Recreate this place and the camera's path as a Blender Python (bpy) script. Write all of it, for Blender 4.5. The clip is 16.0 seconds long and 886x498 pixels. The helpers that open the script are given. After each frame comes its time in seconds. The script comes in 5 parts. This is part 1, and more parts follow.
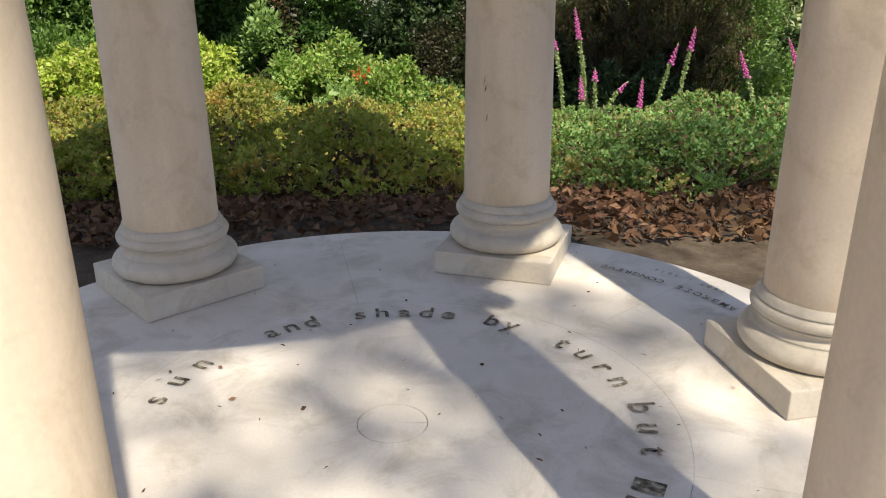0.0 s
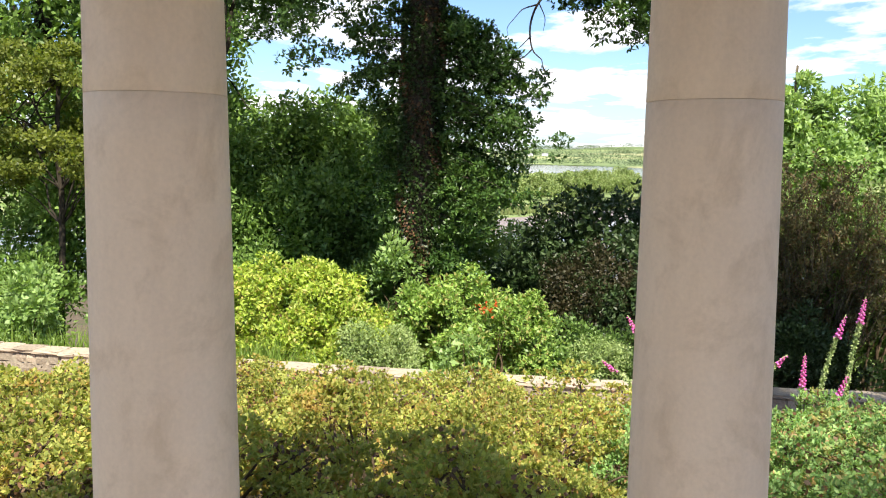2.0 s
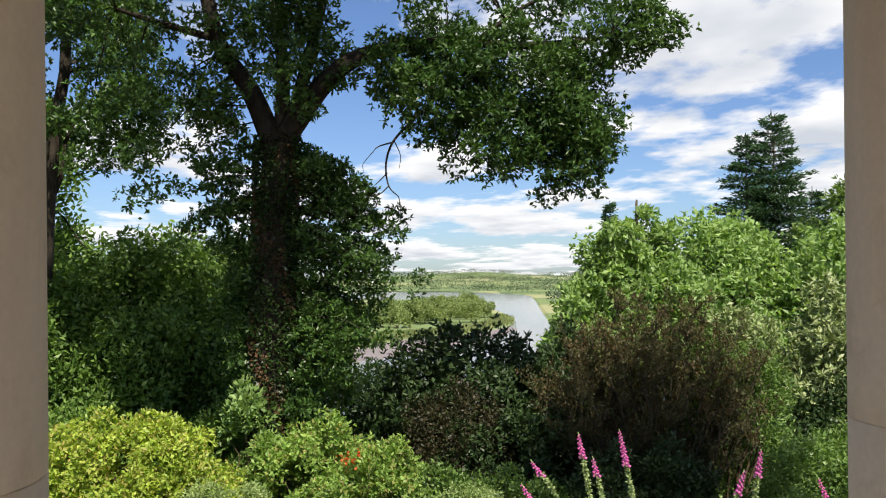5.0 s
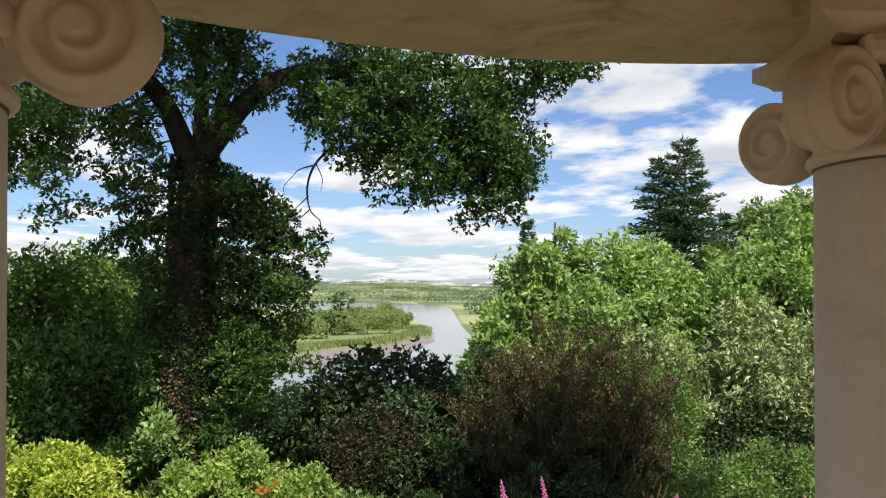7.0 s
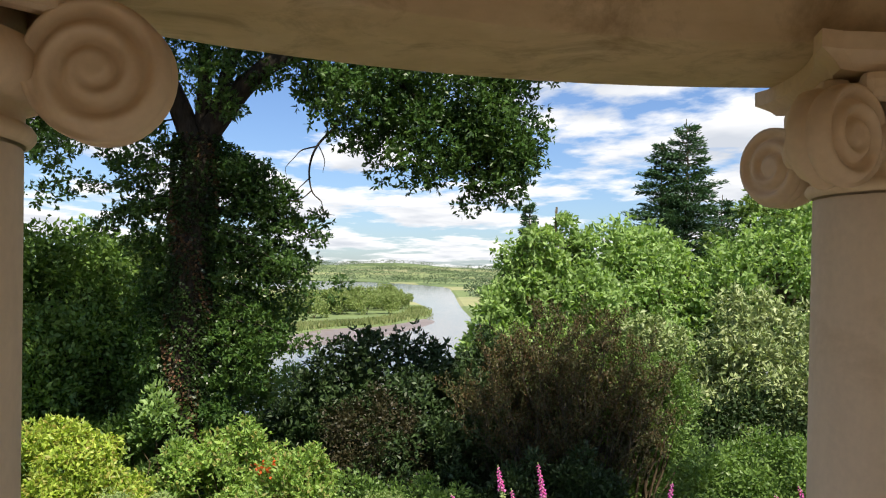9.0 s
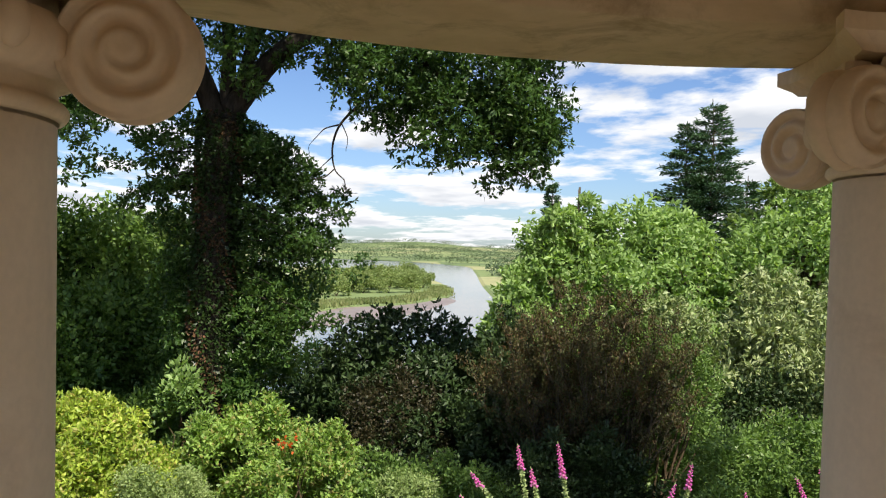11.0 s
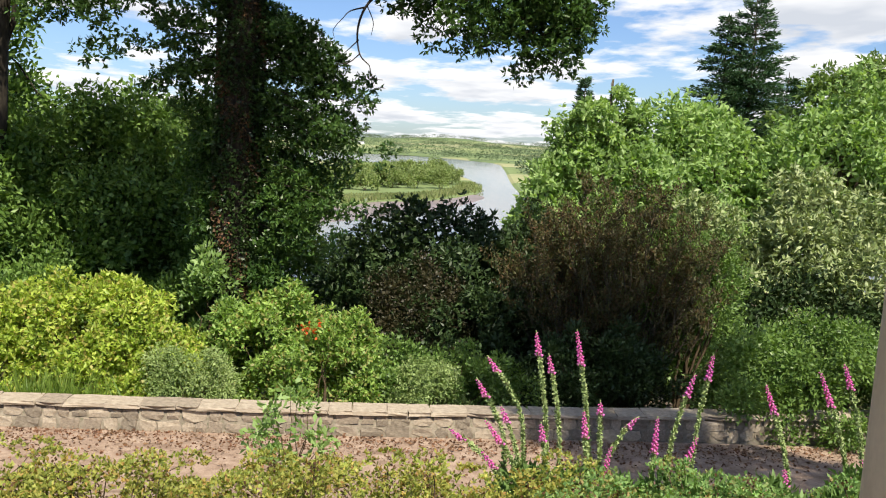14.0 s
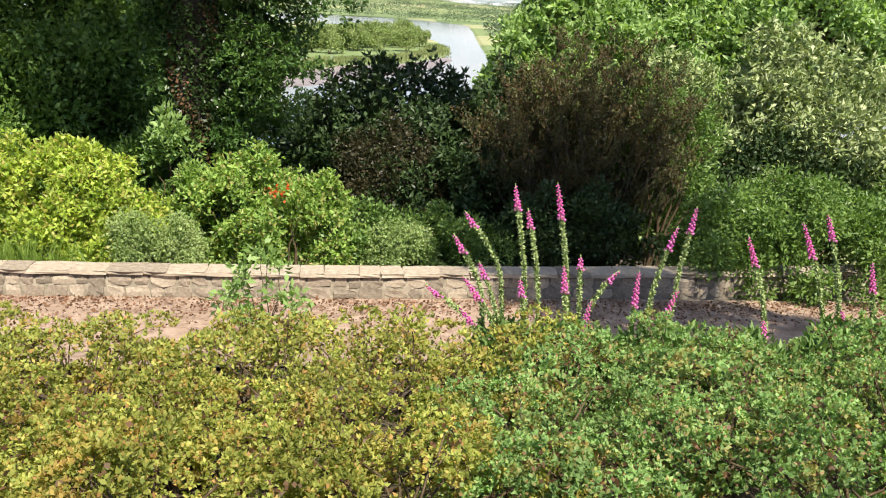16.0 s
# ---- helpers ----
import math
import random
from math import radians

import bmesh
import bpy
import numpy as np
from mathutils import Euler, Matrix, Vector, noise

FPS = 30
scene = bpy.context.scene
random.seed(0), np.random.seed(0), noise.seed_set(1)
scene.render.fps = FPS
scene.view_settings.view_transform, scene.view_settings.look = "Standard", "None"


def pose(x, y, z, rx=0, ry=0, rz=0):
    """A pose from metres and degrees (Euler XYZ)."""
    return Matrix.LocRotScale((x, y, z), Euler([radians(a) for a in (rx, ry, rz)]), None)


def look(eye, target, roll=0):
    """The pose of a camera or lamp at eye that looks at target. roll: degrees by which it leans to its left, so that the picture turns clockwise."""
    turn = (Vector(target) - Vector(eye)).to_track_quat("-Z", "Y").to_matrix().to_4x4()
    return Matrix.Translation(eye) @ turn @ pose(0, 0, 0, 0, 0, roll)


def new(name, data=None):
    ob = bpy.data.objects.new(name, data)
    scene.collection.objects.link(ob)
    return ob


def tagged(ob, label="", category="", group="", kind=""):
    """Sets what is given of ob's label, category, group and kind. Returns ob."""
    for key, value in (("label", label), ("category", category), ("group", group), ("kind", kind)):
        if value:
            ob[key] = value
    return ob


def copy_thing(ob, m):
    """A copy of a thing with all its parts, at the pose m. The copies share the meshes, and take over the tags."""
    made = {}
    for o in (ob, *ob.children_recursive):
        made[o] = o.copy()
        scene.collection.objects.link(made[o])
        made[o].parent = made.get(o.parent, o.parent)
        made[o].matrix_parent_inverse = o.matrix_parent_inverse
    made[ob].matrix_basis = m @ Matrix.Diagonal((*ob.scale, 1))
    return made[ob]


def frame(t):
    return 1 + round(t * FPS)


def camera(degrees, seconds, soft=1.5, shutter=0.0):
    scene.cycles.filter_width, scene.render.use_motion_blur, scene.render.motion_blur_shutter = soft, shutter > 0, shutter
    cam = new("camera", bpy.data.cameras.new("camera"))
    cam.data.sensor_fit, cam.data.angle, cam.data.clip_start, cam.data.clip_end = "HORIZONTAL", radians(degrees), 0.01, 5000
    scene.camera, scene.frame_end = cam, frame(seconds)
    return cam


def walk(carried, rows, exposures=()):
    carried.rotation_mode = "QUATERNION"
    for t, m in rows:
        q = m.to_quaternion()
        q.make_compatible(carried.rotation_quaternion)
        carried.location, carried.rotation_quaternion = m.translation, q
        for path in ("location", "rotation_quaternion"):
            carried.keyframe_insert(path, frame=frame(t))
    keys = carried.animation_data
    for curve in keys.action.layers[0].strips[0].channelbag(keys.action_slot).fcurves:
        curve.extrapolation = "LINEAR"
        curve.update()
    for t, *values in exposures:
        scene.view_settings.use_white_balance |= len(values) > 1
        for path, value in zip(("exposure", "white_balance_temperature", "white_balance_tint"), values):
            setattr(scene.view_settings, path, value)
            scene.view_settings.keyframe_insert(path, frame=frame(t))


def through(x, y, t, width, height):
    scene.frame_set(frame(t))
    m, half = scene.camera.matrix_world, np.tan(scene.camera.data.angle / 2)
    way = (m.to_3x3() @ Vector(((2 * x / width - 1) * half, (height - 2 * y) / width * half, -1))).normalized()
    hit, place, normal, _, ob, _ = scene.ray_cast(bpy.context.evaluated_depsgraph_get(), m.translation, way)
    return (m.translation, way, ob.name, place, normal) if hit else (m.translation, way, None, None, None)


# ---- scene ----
# Camera and its walk
cam = camera(55.7, 16.0, soft=1.1)
ROWS = [
    (0.0, 0.0944, -1.5403, 0.9863, -0.76, -20.96, 0.39),
    (0.5, 0.0964, -1.3385, 1.0730, 2.22, -14.36, -0.39),
    (1.0, 0.1345, -1.0783, 1.1290, 6.02, -10.25, -0.39),
    (1.5, 0.1383, -0.9101, 1.1892, 7.96, -8.31, 0.14),
    (2.0, 0.0504, -0.6597, 1.2939, 8.13, -6.49, -0.54),
    (2.5, -0.0103, -0.4899, 1.4109, 7.33, -3.53, -0.08),
    (3.0, -0.0186, -0.2946, 1.4468, 7.39, -2.16, -0.13),
    (3.5, -0.0327, -0.1098, 1.4948, 7.53, -0.89, -0.94),
    (4.0, -0.1318, 0.0173, 1.4665, 4.44, -0.20, -1.63),
    (4.5, -0.2113, 0.0876, 1.4813, 0.70, 1.57, -0.48),
    (7.0, -0.3186, 0.1272, 1.8744, -7.83, 2.84, 0.10),
    (7.5, -0.3243, 0.1247, 1.8951, -8.12, 2.91, -0.11),
    (8.0, -0.3251, 0.1243, 1.9133, -8.28, 2.56, -0.36),
    (8.5, -0.3243, 0.1145, 1.9182, -8.30, 2.02, -0.74),
    (9.0, -0.3244, 0.1103, 1.9186, -7.81, 1.57, -0.89),
    (11.5, -0.3239, 0.0941, 1.9151, -6.23, -0.23, -1.47),
    (12.0, -0.3198, 0.1127, 1.9091, -6.41, -0.63, -1.59),
    (12.5, -0.3071, 0.1377, 1.8987, -6.37, -1.29, -1.81),
    (13.0, -0.2988, 0.1868, 1.8698, -5.80, -2.62, -2.03),
    (13.5, -0.2587, 0.2553, 1.8216, -5.08, -4.66, -1.97),
    (14.0, -0.2244, 0.3158, 1.7807, -4.30, -7.00, -2.45),
    (14.5, -0.1882, 0.3574, 1.7398, -3.44, -9.59, -2.37),
    (15.0, -0.2138, 0.4884, 1.6822, -3.92, -12.86, -1.68),
    (15.5, -0.2353, 0.5867, 1.6496, -5.20, -14.80, -1.37),
    (16.0, -0.2474, 0.6517, 1.6042, -6.53, -16.04, -2.23),
]
EXPOSURES = [(t, ev + 0.42, 6700, 10) for t, ev in ((0.0, 0.28), (0.5, 0.92), (1.0, 1.05), (1.5, 1.05), (2.0, 0.88), (2.5, 0.60), (3.0, 0.40), (3.5, 0.30), (4.0, 0.30), (4.5, 0.20), (5.5, 0.20), (7.0, 0.22), (9.0, 0.28), (12.5, 0.28), (13.5, 0.28), (14.5, 0.35), (16.0, 0.60))]
walk(cam, [(t, pose(x, y, z, 90 + pitch, roll, yaw)) for t, x, y, z, yaw, pitch, roll in ROWS], EXPOSURES)

# World: daylight sky with fair-weather cumulus
SUN_TO = Vector((0.38 * 0.588, -0.925 * 0.588, 0.809)).normalized()
world = bpy.data.worlds.new("sky")
scene.world = world
world.use_nodes = True
wn, wl = world.node_tree.nodes, world.node_tree.links
wn.clear()
w_out = wn.new("ShaderNodeOutputWorld")
w_bg = wn.new("ShaderNodeBackground")
w_sky = wn.new("ShaderNodeTexSky")
w_sky.sky_type, w_sky.sun_disc = "NISHITA", False
w_sky.sun_elevation, w_sky.sun_rotation = radians(54), math.atan2(0.38, -0.925)
w_sky.air_density, w_sky.dust_density, w_sky.ozone_density = 1.0, 0.6, 1.5


def w_math(op, a, b=0.0, clamp=False):
    """A math node on the sky's values."""
    n = wn.new("ShaderNodeMath")
    n.operation, n.use_clamp = op, clamp
    for k, v in enumerate((a, b)):
        if isinstance(v, (int, float)):
            n.inputs[k].default_value = v
        else:
            wl.new(v, n.inputs[k])
    return n.outputs[0]


def w_noise(shift, detail, scale):
    """Cloud density on a flat layer, looked up a little nearer or farther by shift."""
    v = wn.new("ShaderNodeCombineXYZ")
    wl.new(w_math("MULTIPLY", w_px, scale), v.inputs[0])
    wl.new(w_math("MULTIPLY", w_math("ADD", w_py, shift), scale * 0.72), v.inputs[1])
    v.inputs[2].default_value = CLOUD_SEED
    n = wn.new("ShaderNodeTexNoise")
    n.inputs["Scale"].default_value, n.inputs["Detail"].default_value, n.inputs["Roughness"].default_value = 1.0, detail, 0.56
    wl.new(v.outputs[0], n.inputs["Vector"])
    return n.outputs["Fac"]


# clouds lie on a level sheet, so that they flatten and crowd towards the horizon
CLOUD_SEED = 3.7
w_sep = wn.new("ShaderNodeSeparateXYZ")
wl.new(wn.new("ShaderNodeTexCoord").outputs["Generated"], w_sep.inputs[0])
w_den = w_math("ADD", w_math("MAXIMUM", w_sep.outputs[2], 0.0), 0.07)
w_px, w_py = w_math("DIVIDE", w_sep.outputs[0], w_den), w_math("DIVIDE", w_sep.outputs[1], w_den)
w_low = wn.new("ShaderNodeMapRange")
w_low.inputs["From Min"].default_value, w_low.inputs["From Max"].default_value = 0.0, 0.30
w_low.inputs["To Min"].default_value, w_low.inputs["To Max"].default_value = 0.06, -0.02
wl.new(w_sep.outputs[2], w_low.inputs["Value"])
w_dens = w_math("ADD", w_noise(0.0, 9.0, 0.95), w_low.outputs[0])
w_over = w_noise(-0.45, 4.0, 0.95)
w_ramp = wn.new("ShaderNodeValToRGB")
w_ramp.color_ramp.elements[0].position, w_ramp.color_ramp.elements[1].position = 0.49, 0.56
w_shade = wn.new("ShaderNodeValToRGB")
w_shade.color_ramp.elements[0].position, w_shade.color_ramp.elements[0].color = 0.44, (8.3, 8.4, 8.6, 1)
w_shade.color_ramp.elements[1].position, w_shade.color_ramp.elements[1].color = 0.66, (4.9, 5.3, 6.0, 1)
w_blue = wn.new("ShaderNodeMix")
w_blue.data_type, w_blue.blend_type = "RGBA", "MULTIPLY"
w_blue.inputs["Factor"].default_value, w_blue.inputs["B"].default_value = 1.0, (0.68, 0.82, 1.08, 1)
w_mix = wn.new("ShaderNodeMix")
w_mix.data_type = "RGBA"
wl.new(w_dens, w_ramp.inputs[0])
wl.new(w_over, w_shade.inputs[0])
wl.new(w_sky.outputs[0], w_blue.inputs["A"])
wl.new(w_ramp.outputs["Color"], w_mix.inputs["Factor"])
wl.new(w_blue.outputs["Result"], w_mix.inputs["A"])
wl.new(w_shade.outputs["Color"], w_mix.inputs["B"])
wl.new(w_mix.outputs["Result"], w_bg.inputs["Color"])
w_bg.inputs["Strength"].default_value = 0.085
wl.new(w_bg.outputs[0], w_out.inputs[0])

sun = new("sun", bpy.data.lights.new("sun", "SUN"))
sun.data.energy, sun.data.angle, sun.data.color = 5.0, radians(0.8), (1.0, 0.93, 0.80)
sun.matrix_world = look(SUN_TO * 50, (0, 0, 0))


# Materials
def ramp(nt, fac, stops):
    r = nt.nodes.new("ShaderNodeValToRGB")
    els = r.color_ramp.elements
    while len(els) < len(stops):
        els.new(0.5)
    for e, (p, c) in zip(els, stops):
        e.position, e.color = p, (*c, 1)
    nt.links.new(fac, r.inputs[0])
    return r.outputs["Color"]


def noise_of(nt, scale, detail=4.0, rough=0.55, stretch=None, distort=0.0):
    co = nt.nodes.new("ShaderNodeTexCoord").outputs["Object"]
    if stretch:
        m = nt.nodes.new("ShaderNodeMapping")
        m.inputs["Scale"].default_value = stretch
        nt.links.new(co, m.inputs[0])
        co = m.outputs[0]
    n = nt.nodes.new("ShaderNodeTexNoise")
    n.inputs["Scale"].default_value, n.inputs["Detail"].default_value = scale, detail
    n.inputs["Roughness"].default_value, n.inputs["Distortion"].default_value = rough, distort
    nt.links.new(co, n.inputs["Vector"])
    return n.outputs["Fac"]


def blend(nt, fac, a, b, mode="MIX"):
    m = nt.nodes.new("ShaderNodeMix")
    m.data_type, m.blend_type = "RGBA", mode
    for key, v in (("Factor", fac), ("A", a), ("B", b)):
        if isinstance(v, (int, float)):
            m.inputs[key].default_value = v
        elif isinstance(v, tuple):
            m.inputs[key].default_value = (*v, 1)
        else:
            nt.links.new(v, m.inputs[key])
    return m.outputs["Result"]


def material(name, rough=0.8, metal=0.0, spec=0.3):
    m = bpy.data.materials.new(name)
    m.use_nodes = True
    nt = m.node_tree
    b = nt.nodes["Principled BSDF"]
    b.inputs["Roughness"].default_value, b.inputs["Metallic"].default_value = rough, metal
    b.inputs["Specular IOR Level"].default_value = spec
    return m, nt, b


def bump(nt, b, height, strength=0.3, dist=0.01):
    n = nt.nodes.new("ShaderNodeBump")
    n.inputs["Strength"].default_value, n.inputs["Distance"].default_value = strength, dist
    nt.links.new(height, n.inputs["Height"])
    nt.links.new(n.outputs[0], b.inputs["Normal"])


def stone(name, dark, mid, light, stain, scale=3.0, stain_at=(0.52, 0.72), grain=90.0, relief=0.25, streak=None):
    m, nt, b = material(name, 0.82, 0, 0.25)
    base = ramp(nt, noise_of(nt, scale, 6, 0.6, streak), [(0.3, dark), (0.5, mid), (0.72, light)])
    spots = ramp(nt, noise_of(nt, scale * 2.3, 7, 0.68, None, 0.6), [(stain_at[0], (0, 0, 0)), (stain_at[1], (0.75, 0.75, 0.75))])
    col = blend(nt, spots, base, stain)
    fine = noise_of(nt, grain, 3)
    col = blend(nt, 0.35, col, ramp(nt, fine, [(0.3, (0.86, 0.86, 0.86)), (0.7, (1.06, 1.06, 1.06))]), "MULTIPLY")
    nt.links.new(col, b.inputs["Base Color"])
    bump(nt, b, fine, relief, 0.004)
    return m


def foliage(name, colours, through=0.35, rough=0.5, patch=1.2, patch_tint=(0.75, 0.8, 0.6), rust=0.0):
    """Leaf material: colour by leaf, broad patches of tint, some light let through."""
    m, nt, b = material(name, rough, 0, 0.35)
    geo = nt.nodes.new("ShaderNodeNewGeometry")
    step = 1.0 / max(1, len(colours) - 1)
    col = ramp(nt, geo.outputs["Random Per Island"], [(i * step, c) for i, c in enumerate(colours)])
    tint = ramp(nt, noise_of(nt, patch, 3), [(0.35, patch_tint), (0.65, (1.2, 1.15, 1.05))])
    col = blend(nt, 1.0, col, tint, "MULTIPLY")
    if rust:
        tips = ramp(nt, noise_of(nt, rust, 5, 0.65), [(0.54, (0, 0, 0)), (0.70, (0.75, 0.75, 0.75))])
        col = blend(nt, tips, col, (0.42, 0.20, 0.07))
    nt.links.new(col, b.inputs["Base Color"])
    tr = nt.nodes.new("ShaderNodeBsdfTranslucent")
    glow = blend(nt, 1.0, col, (1.5, 1.6, 0.7), "MULTIPLY")
    nt.links.new(glow, tr.inputs[0])
    mx = nt.nodes.new("ShaderNodeMixShader")
    mx.inputs[0].default_value = through
    nt.links.new(b.outputs[0], mx.inputs[1])
    nt.links.new(tr.outputs[0], mx.inputs[2])
    nt.links.new(mx.outputs[0], nt.nodes["Material Output"].inputs[0])
    return m


def bark(name, dark, light, scale=14.0):
    m, nt, b = material(name, 0.9, 0, 0.2)
    n = noise_of(nt, scale, 6, 0.65, (1, 1, 0.25))
    col = ramp(nt, n, [(0.35, dark), (0.65, light)])
    col = blend(nt, 0.5, col, ramp(nt, noise_of(nt, 1.7, 3), [(0.3, (0.6, 0.65, 0.5)), (0.7, (1.1, 1.1, 1.0))]), "MULTIPLY")
    nt.links.new(col, b.inputs["Base Color"])
    bump(nt, b, n, 0.8, 0.03)
    return m


M_COLUMN = stone("column_stone", (0.64, 0.51, 0.365), (0.76, 0.62, 0.46), (0.81, 0.685, 0.53), (0.50, 0.37, 0.23), 2.6, (0.52, 0.76), 120, 0.08, (1.6, 1.6, 0.3))
# Capital tones hold the warm light bounced up from the floor
M_CAPITAL_WARMLIT = stone("capital_stone_warmlit", (0.62, 0.47, 0.31), (0.73, 0.57, 0.39), (0.80, 0.66, 0.49), (0.44, 0.31, 0.18), 3.0, (0.52, 0.75), 110, 0.12)
M_PLINTH = stone("plinth_stone", (0.50, 0.44, 0.34), (0.60, 0.53, 0.43), (0.68, 0.62, 0.52), (0.40, 0.35, 0.26), 5, (0.52, 0.75), 120, 0.2)
M_FLOOR = stone("floor_stone", (0.60, 0.54, 0.46), (0.71, 0.65, 0.57), (0.78, 0.72, 0.64), (0.44, 0.39, 0.30), 2.4, (0.48, 0.70), 140, 0.12)
# Beam stone: floor bounce warms the base tones, brown stains lie over it
M_ENTAB_WARMLIT = stone("entablature_stone_warmlit", (0.50, 0.36, 0.20), (0.64, 0.49, 0.30), (0.76, 0.62, 0.43), (0.30, 0.21, 0.11), 3.4, (0.50, 0.68), 40, 0.4, (1, 1, 3))
M_CUT, nt_, b_ = material("weathered_letter_cut", 0.9)
nt_.links.new(ramp(nt_, noise_of(nt_, 60, 4), [(0.35, (0.06, 0.05, 0.035)), (0.52, (0.24, 0.20, 0.14)), (0.66, (0.52, 0.46, 0.37))]), b_.inputs["Base Color"])
M_LEAD, nt_, b_ = material("lead_roof", 0.6, 0.2)
nt_.links.new(ramp(nt_, noise_of(nt_, 4, 4), [(0.3, (0.16, 0.17, 0.18)), (0.7, (0.28, 0.29, 0.30))]), b_.inputs["Base Color"])
M_WALLSTONE = []
for k, (lo, hi) in enumerate((((0.17, 0.14, 0.105), (0.36, 0.30, 0.235)), ((0.25, 0.205, 0.155), (0.45, 0.385, 0.30)), ((0.13, 0.11, 0.085), (0.29, 0.245, 0.19)))):
    M_WALLSTONE.append(stone("rubble_stone_%s" % "abc"[k], lo, tuple((p + q) / 2 for p, q in zip(lo, hi)), hi, (0.10, 0.11, 0.06), 6, (0.55, 0.78), 40, 0.6))
M_MORTAR = stone("lime_mortar", (0.13, 0.11, 0.085), (0.20, 0.17, 0.13), (0.27, 0.23, 0.18), (0.06, 0.07, 0.03), 8, (0.5, 0.7), 50, 0.6)

M_GROUND, nt_, b_ = material("garden_earth", 0.95, 0, 0.15)
soil = ramp(nt_, noise_of(nt_, 7, 8, 0.7), [(0.3, (0.04, 0.03, 0.02)), (0.5, (0.095, 0.072, 0.05)), (0.72, (0.18, 0.145, 0.105))])
moss = ramp(nt_, noise_of(nt_, 40, 4), [(0.3, (0.03, 0.05, 0.014)), (0.7, (0.07, 0.10, 0.03))])
col_ = blend(nt_, ramp(nt_, noise_of(nt_, 0.35, 5), [(0.52, (0, 0, 0)), (0.68, (0.7, 0.7, 0.7))]), soil, moss)
nt_.links.new(col_, b_.inputs["Base Color"])
bump(nt_, b_, noise_of(nt_, 45, 6, 0.7), 0.7, 0.02)

M_GRAVEL, nt_, b_ = material("path_gravel", 0.95, 0, 0.15)
peb = nt_.nodes.new("ShaderNodeTexVoronoi")
peb.inputs["Scale"].default_value = 38
nt_.links.new(nt_.nodes.new("ShaderNodeTexCoord").outputs["Object"], peb.inputs["Vector"])
col_ = ramp(nt_, noise_of(nt_, 3, 6, 0.7), [(0.3, (0.20, 0.135, 0.098)), (0.5, (0.34, 0.245, 0.182)), (0.7, (0.47, 0.36, 0.28))])
col_ = blend(nt_, 0.5, col_, ramp(nt_, peb.outputs["Distance"], [(0.0, (1.2, 1.2, 1.2)), (0.6, (0.6, 0.6, 0.6))]), "MULTIPLY")
nt_.links.new(col_, b_.inputs["Base Color"])
bump(nt_, b_, peb.outputs["Distance"], 0.5, 0.01)

M_WATER, nt_, b_ = material("river_water", 0.09, 0, 0.5)
nt_.links.new(ramp(nt_, noise_of(nt_, 0.012, 3), [(0.35, (0.10, 0.105, 0.085)), (0.65, (0.15, 0.135, 0.105))]), b_.inputs["Base Color"])
bump(nt_, b_, noise_of(nt_, 0.6, 3, 0.5, (1, 0.4, 1)), 0.04, 0.3)
M_MUD, nt_, b_ = material("tidal_mud", 0.45, 0, 0.4)
nt_.links.new(ramp(nt_, noise_of(nt_, 0.08, 5), [(0.3, (0.16, 0.125, 0.11)), (0.7, (0.25, 0.205, 0.18))]), b_.inputs["Base Color"])

M_MEADOW, nt_, b_ = material("river_meadow", 0.95, 0, 0.1)
cells = nt_.nodes.new("ShaderNodeTexVoronoi")
cells.inputs["Scale"].default_value = 0.0052
nt_.links.new(nt_.nodes.new("ShaderNodeTexCoord").outputs["Object"], cells.inputs["Vector"])
sepc = nt_.nodes.new("ShaderNodeSeparateColor")
nt_.links.new(cells.outputs["Color"], sepc.inputs[0])
col_ = ramp(nt_, sepc.outputs[0], [(0.0, (0.11, 0.155, 0.07)), (0.35, (0.155, 0.205, 0.09)), (0.6, (0.225, 0.27, 0.12)), (0.8, (0.33, 0.31, 0.18)), (1.0, (0.13, 0.175, 0.085))])
col_ = blend(nt_, 0.6, col_, ramp(nt_, noise_of(nt_, 0.06, 6, 0.7), [(0.3, (0.6, 0.65, 0.6)), (0.7, (1.2, 1.2, 1.1))]), "MULTIPLY")
nt_.links.new(col_, b_.inputs["Base Color"])

M_AZALEA = foliage("azalea_leaf", [(0.133, 0.255, 0.093), (0.190, 0.345, 0.125), (0.260, 0.428, 0.160), (0.209, 0.365, 0.133), (0.152, 0.283, 0.110), (0.284, 0.441, 0.168), (0.234, 0.380, 0.142), (0.367, 0.227, 0.133)], 0.35, 0.62, 2.6, (0.62, 0.60, 0.50), 3.7)
M_AZALEA_GOLD = foliage("azalea_leaf_golden", [(0.195, 0.255, 0.070), (0.323, 0.380, 0.105), (0.445, 0.475, 0.132), (0.279, 0.338, 0.093), (0.402, 0.429, 0.124), (0.235, 0.304, 0.081), (0.482, 0.475, 0.139), (0.445, 0.249, 0.116)], 0.4, 0.62, 2.4, (0.60, 0.58, 0.44), 3.1)
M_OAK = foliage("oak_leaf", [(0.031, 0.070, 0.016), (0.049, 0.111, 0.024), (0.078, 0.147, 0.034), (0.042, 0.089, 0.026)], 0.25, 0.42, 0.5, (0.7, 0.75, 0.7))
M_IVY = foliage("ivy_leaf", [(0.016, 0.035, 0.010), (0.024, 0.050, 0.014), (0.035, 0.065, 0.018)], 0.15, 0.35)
# Withered brown leaf: ivy on the oak, dark gap filling in the azaleas
M_DEADLEAF_GAPS = foliage("brown_leaf_gap_shade", [(0.07, 0.038, 0.02), (0.12, 0.062, 0.034), (0.05, 0.034, 0.016)], 0.1, 0.6)
